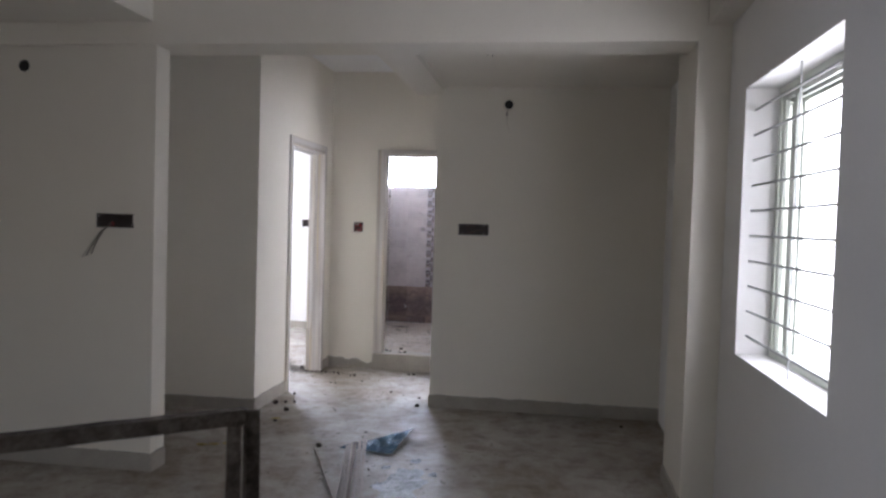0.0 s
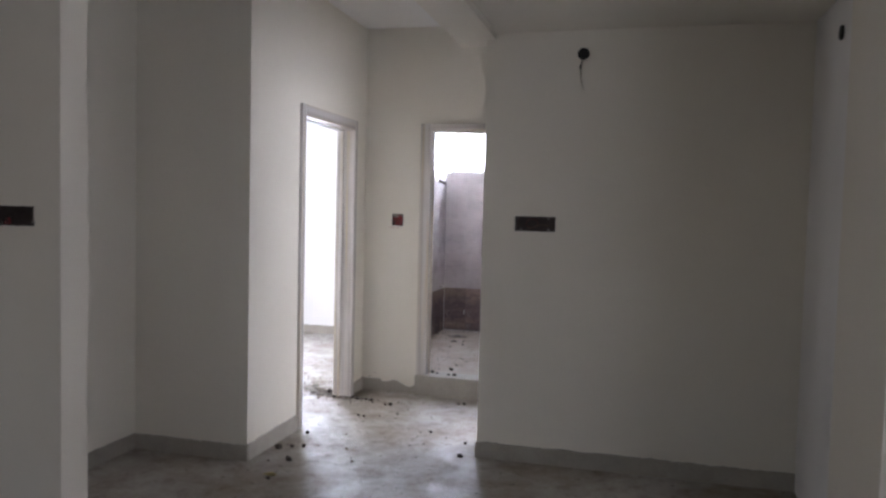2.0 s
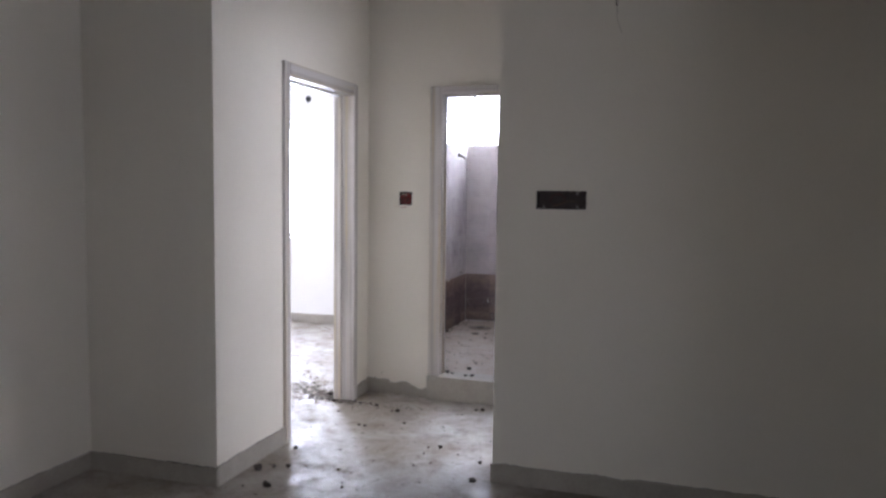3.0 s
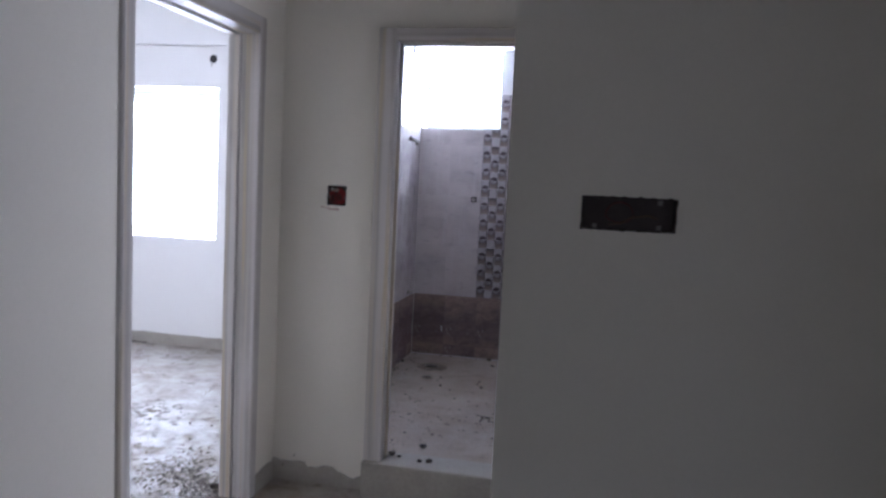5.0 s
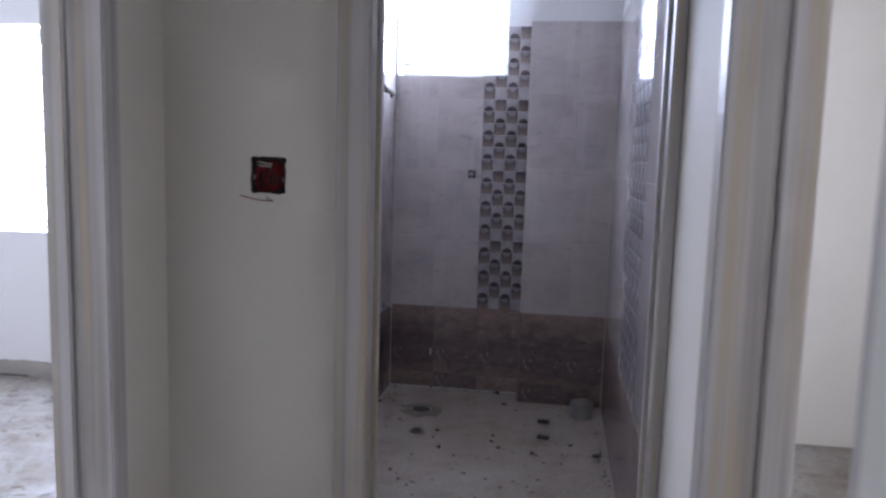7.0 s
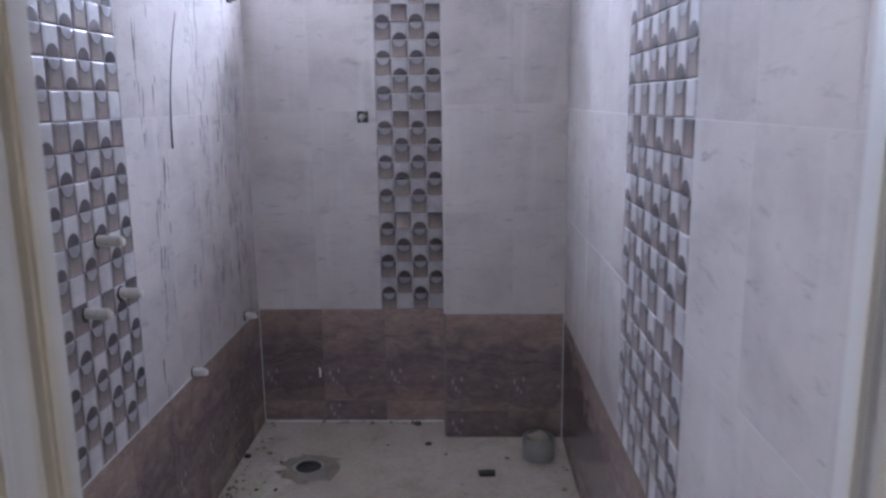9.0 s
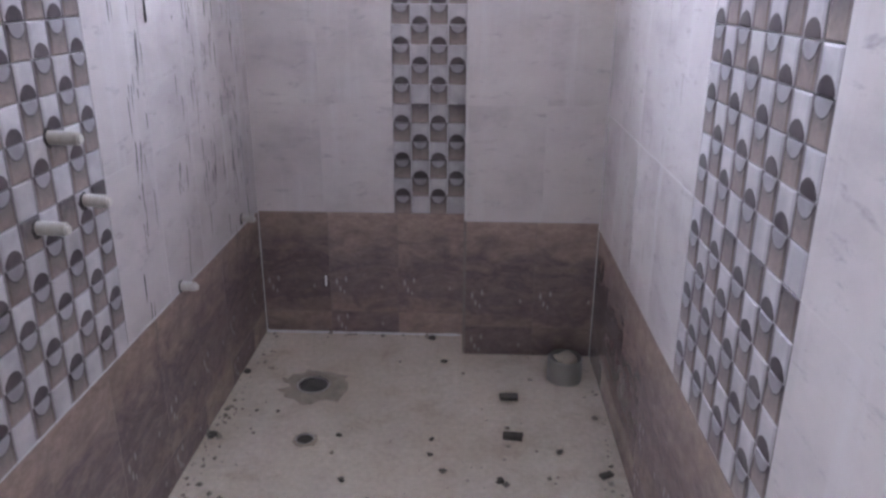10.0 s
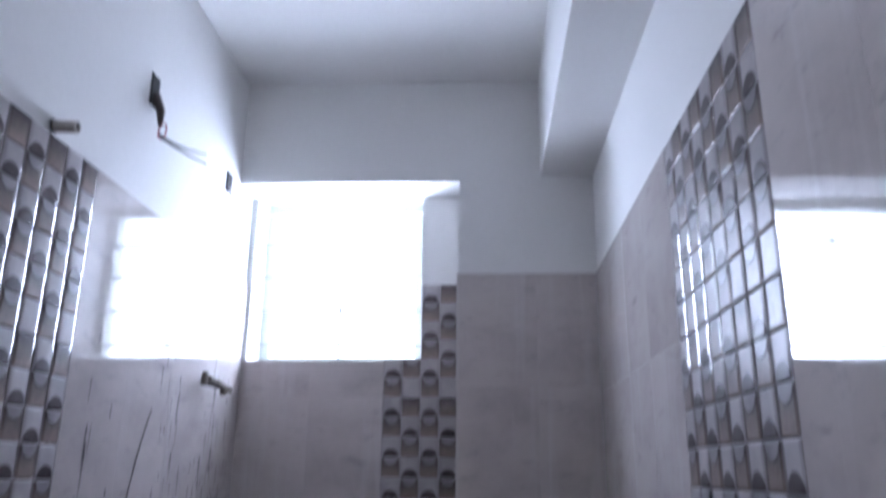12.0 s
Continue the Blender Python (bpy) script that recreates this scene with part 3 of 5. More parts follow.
def door_frame(name, axis, face, back, u0, u1, top, width, label, z0=0.0, head=0.077, right=None):
    """Two jambs and a head with a rebate, standing in an opening from u0 to u1; face is the side towards the passage."""
    top_ob = structure(new(name), label, "door frame")
    mid = face + (back - face) * 0.62

    def put(part_name, a, b, mat=FRAME):
        # the outer strip, then the stop behind it, which stands further into the opening
        bm = bmesh.new()
        for (ua, ub, za, zb), (ta, tb) in ((a, (face, mid)), (b, (mid, back))):
            box(bm, (ua, ta, za) if axis == "y" else (ta, ua, za), (ub, tb, zb) if axis == "y" else (tb, ub, zb))
        bmesh.ops.bevel(bm, geom=list(bm.edges), offset=0.004, segments=2, affect="EDGES")
        part(part_name, bm, mat, top_ob)

    step = 0.010
    right = right or width
    put("jamb", (u0, u0 + width, z0, top), (u0, u0 + width + step, z0, top))
    put("jamb", (u1 - right, u1, z0, top), (u1 - right - step, u1, z0, top))
    put("head", (u0 + width, u1 - right, top - head, top), (u0 + width + step, u1 - right - step, top - head - 0.008, top), FRAME_ACROSS if axis == "y" else FRAME_DEEP)
    return top_ob


door_frame("door_frame_bedroom", "x", XA + 0.018, XA - 0.13, 5.985, 6.995, 2.18, 0.062, "grey primed wooden door frame with no door hung")
door_frame("door_frame_bath", "y", 7.165, 7.262, -1.655, -0.838, 2.18, 0.086, "grey primed wooden door frame over a cement step", BZ + 0.004, 0.058, 0.028)
door_frame("door_frame_side", "x", -0.843, -0.69, 5.99, 6.76, 2.175, 0.07, "grey primed wooden door frame in the passage")

# ---- windows ----


def barred_window(name, axis, inner, outer, u0, u1, z0, z1, count, label, sashes=0, mid=True, bar_at=0.3, thick=0.0065, first=None, pitch=0.0):
    """A sliding frame near the outer face and a grille of round bars near the inner one."""
    top_ob = structure(new(name), label, "window")
    sgn = 1 if outer > inner else -1

    def at(t, u, z):
        return (t, u, z) if axis == "x" else (u, t, z)

    fa, fb = outer - sgn * 0.085, outer - sgn * 0.01
    w = 0.035
    frame_bm = boxes((at(fa, u0, z0), at(fb, u1, z0 + w)), (at(fa, u0, z1 - w), at(fb, u1, z1)), (at(fa, u0, z0 + w), at(fb, u0 + w, z1 - w)), (at(fa, u1 - w, z0 + w), at(fb, u1, z1 - w)), bevel=0.003)
    part("window_frame", frame_bm, ALU, top_ob)
    for k in range(sashes):
        ua = u1 - w - 0.05 - k * 0.055
        ta = fa + sgn * (0.004 + 0.024 * (k % 3))
        part("sash_stile", boxes((at(ta, ua, z0 + w), at(ta + sgn * 0.02, ua + 0.038, z1 - w)), bevel=0.003), ALU, top_ob)
    if sashes:
        for k in range(3):
            ta = fa + sgn * (0.004 + 0.024 * k)
            part("track_rail", boxes((at(ta, u0 + w, z1 - w - 0.03 - 0.012 * k), at(ta + sgn * 0.014, u1 - w, z1 - w)), bevel=0.002), ALU, top_ob)
    tb = inner + (outer - inner) * bar_at
    for k in range(count):
        z = first + pitch * k if first else z0 + (z1 - z0) * (k + 0.55) / count
        part("bar", rod([at(tb, u0 - 0.01, z), at(tb, u1 + 0.01, z)], thick), STEEL, top_ob)
    if mid:
        um = (u0 + u1) / 2
        part("upright", rod([at(tb + sgn * 0.012, um, z0 - 0.01), at(tb + sgn * 0.012, um, z1 + 0.01)], 0.004), STEEL, top_ob)
    return top_ob


barred_window("window_living", "x", XR, XR + 0.23, 2.39, 3.555, 0.91, 2.135, 10, "barred sliding window with pale green frame", 4, True, 0.2, 0.0055, 0.995, 0.1158)
barred_window("window_bedroom", "y", BYW, BYW + 0.23, -4.765, -3.80, 0.935, 2.207, 11, "barred bedroom window with pale frame", 1)
barred_window("window_bath", "y", BY1, BY1 + 0.23, -2.01, -1.41, 1.915, 2.53, 5, "small barred bathroom window", 0, True, 0.35, 0.007)

# ---- wiring recesses ----


def wire(pts, r, mat, parent, name="wire"):
    return child(name, rod(pts, r, 6), mat, parent, smooth=True)


def curl(centre, rx, rz, turns, depth, axis="y", n=18, seed=0):
    """A loose coil lying in a wall box."""
    out = []
    for i in range(int(n * turns)):
        a = i / n * math.tau
        k = 1 + 0.25 * noise.noise(Vector((i * 0.21, seed, 0)))
        u, z = rx * k * math.cos(a), rz * k * math.sin(a)
        w = depth * (0.5 + 0.5 * noise.noise(Vector((i * 0.13, seed + 4, 2))))
        out.append((centre[0] + u, centre[1] + w, centre[2] + z))
    return out


def wall_box(x0, x1, z0, z1, y, depth, label, lugs):
    """A metal back box sunk in a wall that faces -y, open to the front."""
    ob = thing("switch_box", ((x0 + x1) / 2, y, (z0 + z1) / 2), label, "switch box")
    t = 0.003
    bm = bmesh.new()
    box(bm, (x0, y + 0.002, z0), (x1, y + depth, z1))
    bm.normal_update()
    bmesh.ops.delete(bm, geom=[f for f in bm.faces if f.normal.y < -0.5], context="FACES_ONLY")
    bmesh.ops.solidify(bm, geom=list(bm.faces), thickness=t)
    shell = child("shell", bm, BOXSTEEL, ob)
    for lx, lz in lugs:
        child("lug", boxes(((lx - 0.006, y + 0.003, lz - 0.006), (lx + 0.006, y + 0.006, lz + 0.006)), bevel=0.002), PVC, shell)
    # chipped plaster round the recess
    bm = bmesh.new()
    corners = [Vector((x0, 0, z0)), Vector((x1, 0, z0)), Vector((x1, 0, z1)), Vector((x0, 0, z1))]
    mid_of = sum(corners, Vector()) / 4
    inner, outer = [], []
    for a, c in zip(corners, corners[1:] + corners[:1]):
        steps = max(4, int((c - a).length / 0.008))
        for k in range(steps):
            p = a.lerp(c, k / steps)
            out = Vector((1 if p.x > x1 - 0.001 else -1 if p.x < x0 + 0.001 else 0, 0, 1 if p.z > z1 - 0.001 else -1 if p.z < z0 + 0.001 else 0))
            n1, n2 = noise.noise(p * 70.0), noise.noise(p * 95.0 + Vector((9, 1, 4)))
            inner.append(bm.verts.new((p.x - out.x * (0.001 + 0.002 * abs(n2)), y - 0.0012, p.z - out.z * (0.001 + 0.002 * abs(n2)))))
            grow = 0.001 + 0.007 * max(0.0, n1)
            outer.append(bm.verts.new((p.x + out.x * grow, y - 0.0006, p.z + out.z * grow)))
    n = len(inner)
    for k in range(n):
        bm.faces.new((inner[k], inner[(k + 1) % n], outer[(k + 1) % n], outer[k]))
    child("chipped_edge", bm, CHIP, ob, "dark chipped plaster edge")
    return ob


box_mid = wall_box(-0.669, -0.434, 1.388, 1.472, YM, 0.045, "empty metal socket box sunk in the cream wall", ((-0.474, 1.462), (-0.474, 1.398), (-0.635, 1.396)))
wire([(-0.60, YM + 0.03, 1.40), (-0.57, YM + 0.02, 1.404), (-0.545, YM + 0.025, 1.42), (-0.50, YM + 0.02, 1.428), (-0.478, YM + 0.03, 1.42)], 0.0014, WIRE_TAN, box_mid)
wire(curl((-0.575, YM + 0.028, 1.432), 0.035, 0.026, 1.6, 0.012, seed=3), 0.0014, RED_DARK, box_mid)
box_left = wall_box(-2.53, -2.307, 1.396, 1.472, YL, 0.045, "metal socket box with wires hanging out", ((-2.52, 1.46), (-2.315, 1.41)))
for k, (dx, dz) in enumerate(((-0.13, -0.17), (-0.10, -0.16), (-0.155, -0.18))):
    wire([(-2.45, YL + 0.03, 1.43), (-2.447, YL - 0.012, 1.405), (-2.452 + dx * 0.25, YL - 0.03, 1.37), (-2.45 + dx * 0.65, YL - 0.035, 1.40 + dz * 0.62), (-2.45 + dx, YL - 0.02, 1.40 + dz)], 0.003, (WIRE_DARK, WIRE_DARK, WIRE_PALE)[k], box_left)
wire(curl((-2.447, YL + 0.01, 1.408), 0.009, 0.014, 1.4, 0.01, seed=7), 0.003, RED, box_left)
box_bed = wall_box(-3.255, -3.165, 1.375, 1.465, BYW, 0.045, "small switch box with a loose wire in the bedroom", ((-3.25, 1.42), (-3.17, 1.42)))
wire([(-3.21, BYW + 0.02, 1.39), (-3.225, BYW - 0.02, 1.36), (-3.26, BYW - 0.03, 1.345), (-3.29, BYW - 0.02, 1.32)], 0.0025, WIRE_DARK, box_bed)
box_switch = wall_box(-1.896, -1.806, 1.366, 1.456, YB, 0.045, "small switch box packed with red wires", ((-1.892, 1.405), (-1.81, 1.40)))
for k in range(5):
    wire(curl((-1.851 + 0.006 * (k - 2), YB + 0.008 + 0.006 * k, 1.402 + 0.004 * (k % 3)), 0.032 - 0.004 * k, 0.034 - 0.005 * (k % 2), 1.5, 0.012, seed=k * 2.3), 0.0021, RED, box_switch)
wire([(-1.886, YB + 0.012, 1.444), (-1.866, YB + 0.006, 1.442), (-1.844, YB + 0.012, 1.438)], 0.0026, WIRE_PALE, box_switch)
wire([(-1.888, YB + 0.015, 1.436), (-1.866, YB + 0.006, 1.434), (-1.848, YB + 0.014, 1.432)], 0.0022, WIRE_PALE, box_switch)
wire([(-1.861, YB + 0.02, 1.372), (-1.854, YB - 0.004, 1.352), (-1.836, YB - 0.006, 1.345), (-1.871, YB - 0.006, 1.345), (-1.926, YB - 0.004, 1.356)], 0.0013, RED, box_switch)


def lamp_point(x, y, z, tail, label="round black conduit hole with a wire tail"):
    ob = thing("lamp_point", (x, y, z), label, "lamp point", "lamp points on the walls")
    conduit = child("conduit", ring_stub((x, y + 0.04, z), (0, -1, 0), 0.034, 0.043, 0.9, 24), BLACKHOLE, ob)
    # black disc across the conduit, stands for the dark inside its mouth
    child("cover", rod([(x, y + 0.01, z), (x, y - 0.001, z)], 0.0305, 24), BLACKHOLE, conduit)
    if tail:
        wire([(x - 0.004, y + 0.02, z - 0.012), (x - 0.008, y - 0.012, z - 0.04), (x - 0.004, y - 0.015, z - 0.07), (x - 0.012, y - 0.012, z - tail * 0.8), (x - 0.006, y - 0.008, z - tail)], 0.0022, WIRE_PALE, ob)
    return ob


mid_lamp = lamp_point(-0.303, YM, 2.415, 0.12)
wire([(-0.312, YM - 0.014, 2.365), (-0.318, YM - 0.02, 2.345), (-0.316, YM - 0.016, 2.325)], 0.0034, WIRE_DARK, mid_lamp)
wire([(-0.316, YM - 0.012, 2.32), (-0.314, YM - 0.014, 2.27), (-0.30, YM - 0.012, 2.23), (-0.29, YM - 0.006, 2.205)], 0.0016, WIRE_PALE, mid_lamp)
nook_lamp = thing("ceiling_outlet", (-0.37, 4.42, 2.55), "ceiling conduit mouth with wires hanging down", "ceiling outlet")
child("conduit", ring_stub((-0.37, 4.42, 2.56), (0, 0, -1), 0.022, 0.014, 0.85), BLACKHOLE, nook_lamp)
wire([(-0.37, 4.42, 2.552), (-0.368, 4.41, 2.525), (-0.358, 4.40, 2.495), (-0.348, 4.40, 2.478)], 0.0024, RED_DARK, nook_lamp)
wire([(-0.362, 4.42, 2.552), (-0.352, 4.41, 2.52), (-0.34, 4.40, 2.49), (-0.328, 4.395, 2.485), (-0.318, 4.39, 2.47)], 0.0024, WIRE_DARK, nook_lamp)
side_lamp = thing("lamp_point", (XR, 5.285, 2.366), "round black conduit mouth on the nook wall", "lamp point", "lamp points on the walls")
child("conduit", ring_stub((XR + 0.002, 5.285, 2.366), (-1, 0, 0), 0.034, 0.012, 0.9, 24), BLACKHOLE, side_lamp)
# added black disc in place of the conduit's shaded inside
child("cover", rod([(XR + 0.001, 5.285, 2.366), (XR - 0.008, 5.285, 2.366)], 0.0305, 24), BLACKHOLE, side_lamp)
lamp_point(-2.998, YL, 2.315, 0.0, "round black conduit hole in the wall")
lamp_point(-3.855, BYW, 2.44, 0.05)
fan_hook = thing("fan_box", (-4.80, BYW, 2.49), "dark conduit box with plaster scar and wire", "conduit box")
child("shell", boxes(((-4.89, BYW - 0.018, 2.452), (-4.775, BYW + 0.03, 2.52)), bevel=0.012), BOXSTEEL, fan_hook)
child("cap", ring_stub((-4.785, BYW + 0.02, 2.486), (0.25, -1, 0), 0.031, 0.055, 0.8), BLACKHOLE, fan_hook)
wire(curl((-4.78, BYW - 0.03, 2.425), 0.012, 0.014, 1.2, 0.006, seed=2), 0.003, WIRE_DARK, fan_hook)
wire([(-4.78, BYW - 0.028, 2.412), (-4.765, BYW - 0.02, 2.36), (-4.752, BYW - 0.012, 2.30), (-4.755, BYW - 0.008, 2.27)], 0.0025, WIRE_DARK, fan_hook)
scar = bmesh.new()
for cx, cz, r in ((-4.95, 2.47, 0.075), (-4.90, 2.42, 0.055), (-4.84, 2.39, 0.045)):
    vs = [scar.verts.new((cx + r * (1 + 0.4 * noise.noise(Vector((k, cx * 9, 0)))) * math.cos(k * math.tau / 16), BYW - 0.002 - 0.0006 * r / 0.03, cz + r * (1 + 0.4 * noise.noise(Vector((k, 3, cx)))) * math.sin(k * math.tau / 16))) for k in range(16)]
    scar.faces.new(vs)
child("plaster_scar", scar, WET, fan_hook, "rough cement patch")

# ---- bathroom fittings ----


def stub(x, y, z, length, r, mat, label, plug=True):
    ob = thing("pipe_stub", (x, y, z), label, "pipe stub", "pipe stubs in the tiled wall")
    pipe = child("pipe", ring_stub((x - 0.01, y, z), (1, 0.03, -0.04), r, length, 0.72), mat, ob, smooth=False)
    child("collar", ring_stub((x - 0.002, y, z), (1, 0, 0), r * 1.22, 0.005, 0.82), DARK, pipe)
    if plug:
        bm = bmesh.new()
        bm.faces.new([bm.verts.new((x + 0.0016, y - 0.004 + r * (1.35 + 0.8 * noise.noise(Vector((k * 0.9, y * 7, z)))) * math.cos(k * math.tau / 14), z - 0.002 + r * (1.45 + 0.8 * noise.noise(Vector((k * 0.9, z * 9, y)))) * math.sin(k * math.tau / 14))) for k in range(14)])
        child("chipped_hole", bm, CHIP, ob, "dark chipped hole in the tile")
        child("plug", rod([(x + length - 0.016, y, z - 0.003), (x + length - 0.004, y, z - 0.003)], r * 0.68, 10), WIRE_PALE, pipe)
    return ob


W = BX0 + 0.008
stub(W, 8.25, 1.145, 0.065, 0.0125, NIPPLE, "galvanised pipe stub with plugged end")
stub(W, 8.335, 1.004, 0.058, 0.0125, NIPPLE, "galvanised pipe stub with plugged end")
stub(W, 8.167, 1.001, 0.062, 0.0125, NIPPLE, "galvanised pipe stub with plugged end")
stub(W, 8.744, 0.653, 0.05, 0.012, NIPPLE, "galvanised pipe stub just above the dado")
stub(W, 9.297, 0.667, 0.05, 0.012, NIPPLE, "galvanised pipe stub in the tiled corner")
stub(BX0, 8.26, 2.2, 0.058, 0.012, NIPPLE, "galvanised pipe stub just above the tiles", False)
shower = thing("shower_outlet", (W, 9.16, 1.80), "dark shower outlet tee on the tiled wall", "shower pipe")
child("body", rod([(W - 0.01, 9.14, 1.806), (W + 0.05, 9.15, 1.80)], 0.012, 12), DIRTY_PIPE, shower)
child("tee", rod([(W + 0.035, 9.10, 1.806), (W + 0.04, 9.15, 1.80), (W + 0.05, 9.24, 1.79)], [0.011, 0.013, 0.011], 12), DIRTY_PIPE, shower)
child("nub", rod([(W + 0.03, 9.085, 1.825), (W + 0.03, 9.085, 1.79)], 0.009, 10), DIRTY_PIPE, shower)
child("outlet", rod([(W + 0.046, 9.20, 1.80), (W + 0.046, 9.20, 1.77)], 0.010, 10), DIRTY_PIPE, shower)
inlet = thing("wire_outlet", (BX0, 8.65, 2.47), "dark wall outlet with twisted wires hanging", "wire outlet")
# proud black slab; the hole's dark inside is put into its colour
child("hole", boxes(((BX0 - 0.004, 8.62, 2.44), (BX0 + 0.004, 8.665, 2.525)), bevel=0.0035), BLACKHOLE, inlet)
child("sleeve", rod([(BX0, 8.645, 2.47), (BX0 + 0.02, 8.65, 2.43), (BX0 + 0.022, 8.652, 2.39)], [0.016, 0.011, 0.006], 10), WIRE_DARK, inlet)
wire([(BX0 + 0.03 + 0.006 * math.cos(k * 0.9), 8.652 + 0.018 * math.sin(k * 0.9), 2.375 + 0.02 * math.cos(k * 0.9)) for k in range(15)], 0.0022, RED, inlet)
wire([(BX0 + 0.025, 8.65, 2.365), (BX0 + 0.05, 8.672, 2.352), (BX0 + 0.08, 8.71, 2.348), (BX0 + 0.11, 8.75, 2.352)], 0.0026, WIRE_DARK, inlet)
wire([(BX0 + 0.025, 8.65, 2.362), (BX0 + 0.05, 8.67, 2.345), (BX0 + 0.08, 8.71, 2.333), (BX0 + 0.11, 8.755, 2.328)], 0.0026, WIRE_DARK, inlet)
outlet = thing("wire_outlet", (BX0, 9.225, 2.46), "small dark wall outlet with a wire end", "wire outlet")
# again a black slab coloured as the dark of an opening
child("hole", boxes(((BX0 - 0.004, 9.2, 2.43), (BX0 + 0.004, 9.25, 2.495)), bevel=0.0035), BLACKHOLE, outlet)
wire([(BX0 + 0.004, 9.225, 2.442), (BX0 + 0.016, 9.228, 2.405), (BX0 + 0.012, 9.235, 2.387)], 0.0026, WIRE_PALE, outlet)
knob = thing("blanked_outlet", (-1.584, BY1 - 0.008, 1.388), "blanked water outlet with a pale round plug", "water outlet")
child("recess", boxes(((-1.603, BY1 - 0.0115, 1.366), (-1.562, BY1 - 0.0075, 1.408))), BOXSTEEL, knob)
child("plug", lump((-1.585, BY1 - 0.014, 1.368), 0.0195, 4, 0.95), WIRE_PALE, knob, smooth=True)
child("pin", rod([(-1.574, BY1 - 0.011, 1.405), (-1.572, BY1 - 0.011, 1.425)], 0.003, 6), WIRE_PALE, knob)
spacer = thing("tile_spacer", (-1.788, BY1 - 0.012, 0.375), "small white tile spacer stuck on the dado", "tile spacer")
child("strip", boxes(((-1.791, BY1 - 0.012, 0.355), (-1.784, BY1 - 0.0085, 0.395)), bevel=0.001), WHITE, spacer)

soil = thing("waste_pipe", (-0.94, 9.173, BZ), "upright grey waste pipe capped with mortar", "waste pipe")
soil_pipe = child("pipe", ring_stub((-0.94, 9.173, BZ), (0, 0, 1), 0.057, 0.08, 0.93, 28), PVC, soil)
child("mortar_cap", lump((-0.94, 9.173, BZ + 0.058), 0.054, 9, 0.42), SAND, soil_pipe, "dry mortar in its mouth", True)


def drain(x, y, r, label, patch=2.0):
    ob = thing("floor_drain", (x, y, BZ), label, "floor drain")
    rim = child("rim", ring_stub((x, y, BZ - 0.02), (0, 0, 1), r, 0.026, 0.88, 26), PVC, ob)
    child("mouth", rod([(x, y, BZ - 0.01), (x, y, BZ + 0.0025)], r * 0.85, 26), CLOD, rim)
    bm = bmesh.new()
    rows = []
    for j, (k, h) in enumerate(((1.0, 0.007), (1 + 0.35 * (patch - 1), 0.006), (patch, 0.0005))):
        rows.append([bm.verts.new((x + r * k * (1 + 0.3 * j * noise.noise(Vector((a * 0.8, x, j)))) * math.cos(a * math.tau / 26), y + r * k * (1 + 0.25 * j * noise.noise(Vector((a * 0.8, y, j)))) * math.sin(a * math.tau / 26), BZ + h)) for a in range(26)])
    for p, q in zip(rows, rows[1:]):
        for k in range(26):
            bm.faces.new((p[k], p[(k + 1) % 26], q[(k + 1) % 26], q[k]))
    child("wet_mortar", bm, WET, ob, "darker mortar round the rim", True)
    return ob


drain(-1.763, 9.081, 0.054, "round floor drain in a dark mortar patch")
drain(-1.727, 8.776, 0.028, "small capped pipe mouth in the screed", 1.25)

# dark drip streaks on the wet wall
streaks = bmesh.new()
rnd = random.Random(5)
runs = [(8.50 + 0.88 * rnd.random() ** 0.5, rnd.uniform(0.85, 1.75)) for _ in range(34)]
for k in range(230):
    y, z1 = rnd.choice(runs)
    y, z1 = min(9.4, rnd.gauss(y, 0.018)), rnd.gauss(z1, 0.13)
    ln = rnd.uniform(0.012, 0.11) * (1.6 if rnd.random() < 0.12 else 1.0)
    w = rnd.uniform(0.0013, 0.0028) * (1.5 if rnd.random() < 0.15 else 1.0)
    lean = rnd.uniform(0.0, 0.1)
    pts = [(0, -w * 0.3, 0), (0, w, -ln * 0.2), (lean * 0.03, w * 0.7, -ln * 0.7), (0, 0, -ln), (0, -w * 0.7, -ln * 0.6), (0, -w, -ln * 0.15)]
    streaks.faces.new([streaks.verts.new((W + 0.001, y + p[1] + lean * p[2], z1 + p[2])) for p in pts])
for y0, z1, ln in ((8.72, 1.70, 0.38),):
    tube(streaks, [(W + 0.004, y0 + 0.1 * (1 - k / 6) ** 2, z1 - ln * k / 6) for k in range(7)], [0.001, 0.0014, 0.0015, 0.0015, 0.0016, 0.0022, 0.003], 6)
for k in range(26):
    y, z1, ln = rnd.uniform(8.5, 9.25), rnd.uniform(0.8, 1.6), rnd.uniform(0.02, 0.07)
    streaks.faces.new([streaks.verts.new((BX1 - 0.0092, y + dy, z1 + dz)) for dy, dz in ((-0.0008, 0), (0.0008, 0), (0.0012, -ln * 0.5), (0, -ln), (-0.001, -ln * 0.5))])
tagged(part("drip_marks", streaks, SOOT), "dark drip marks down the tiled wall", "drip marks", kind="stuff")

# ---- living room clutter ----
trestle = thing("trestle", (-0.505, 1.226, 0), "rusty angle-iron trestle on the dusty floor", "trestle")


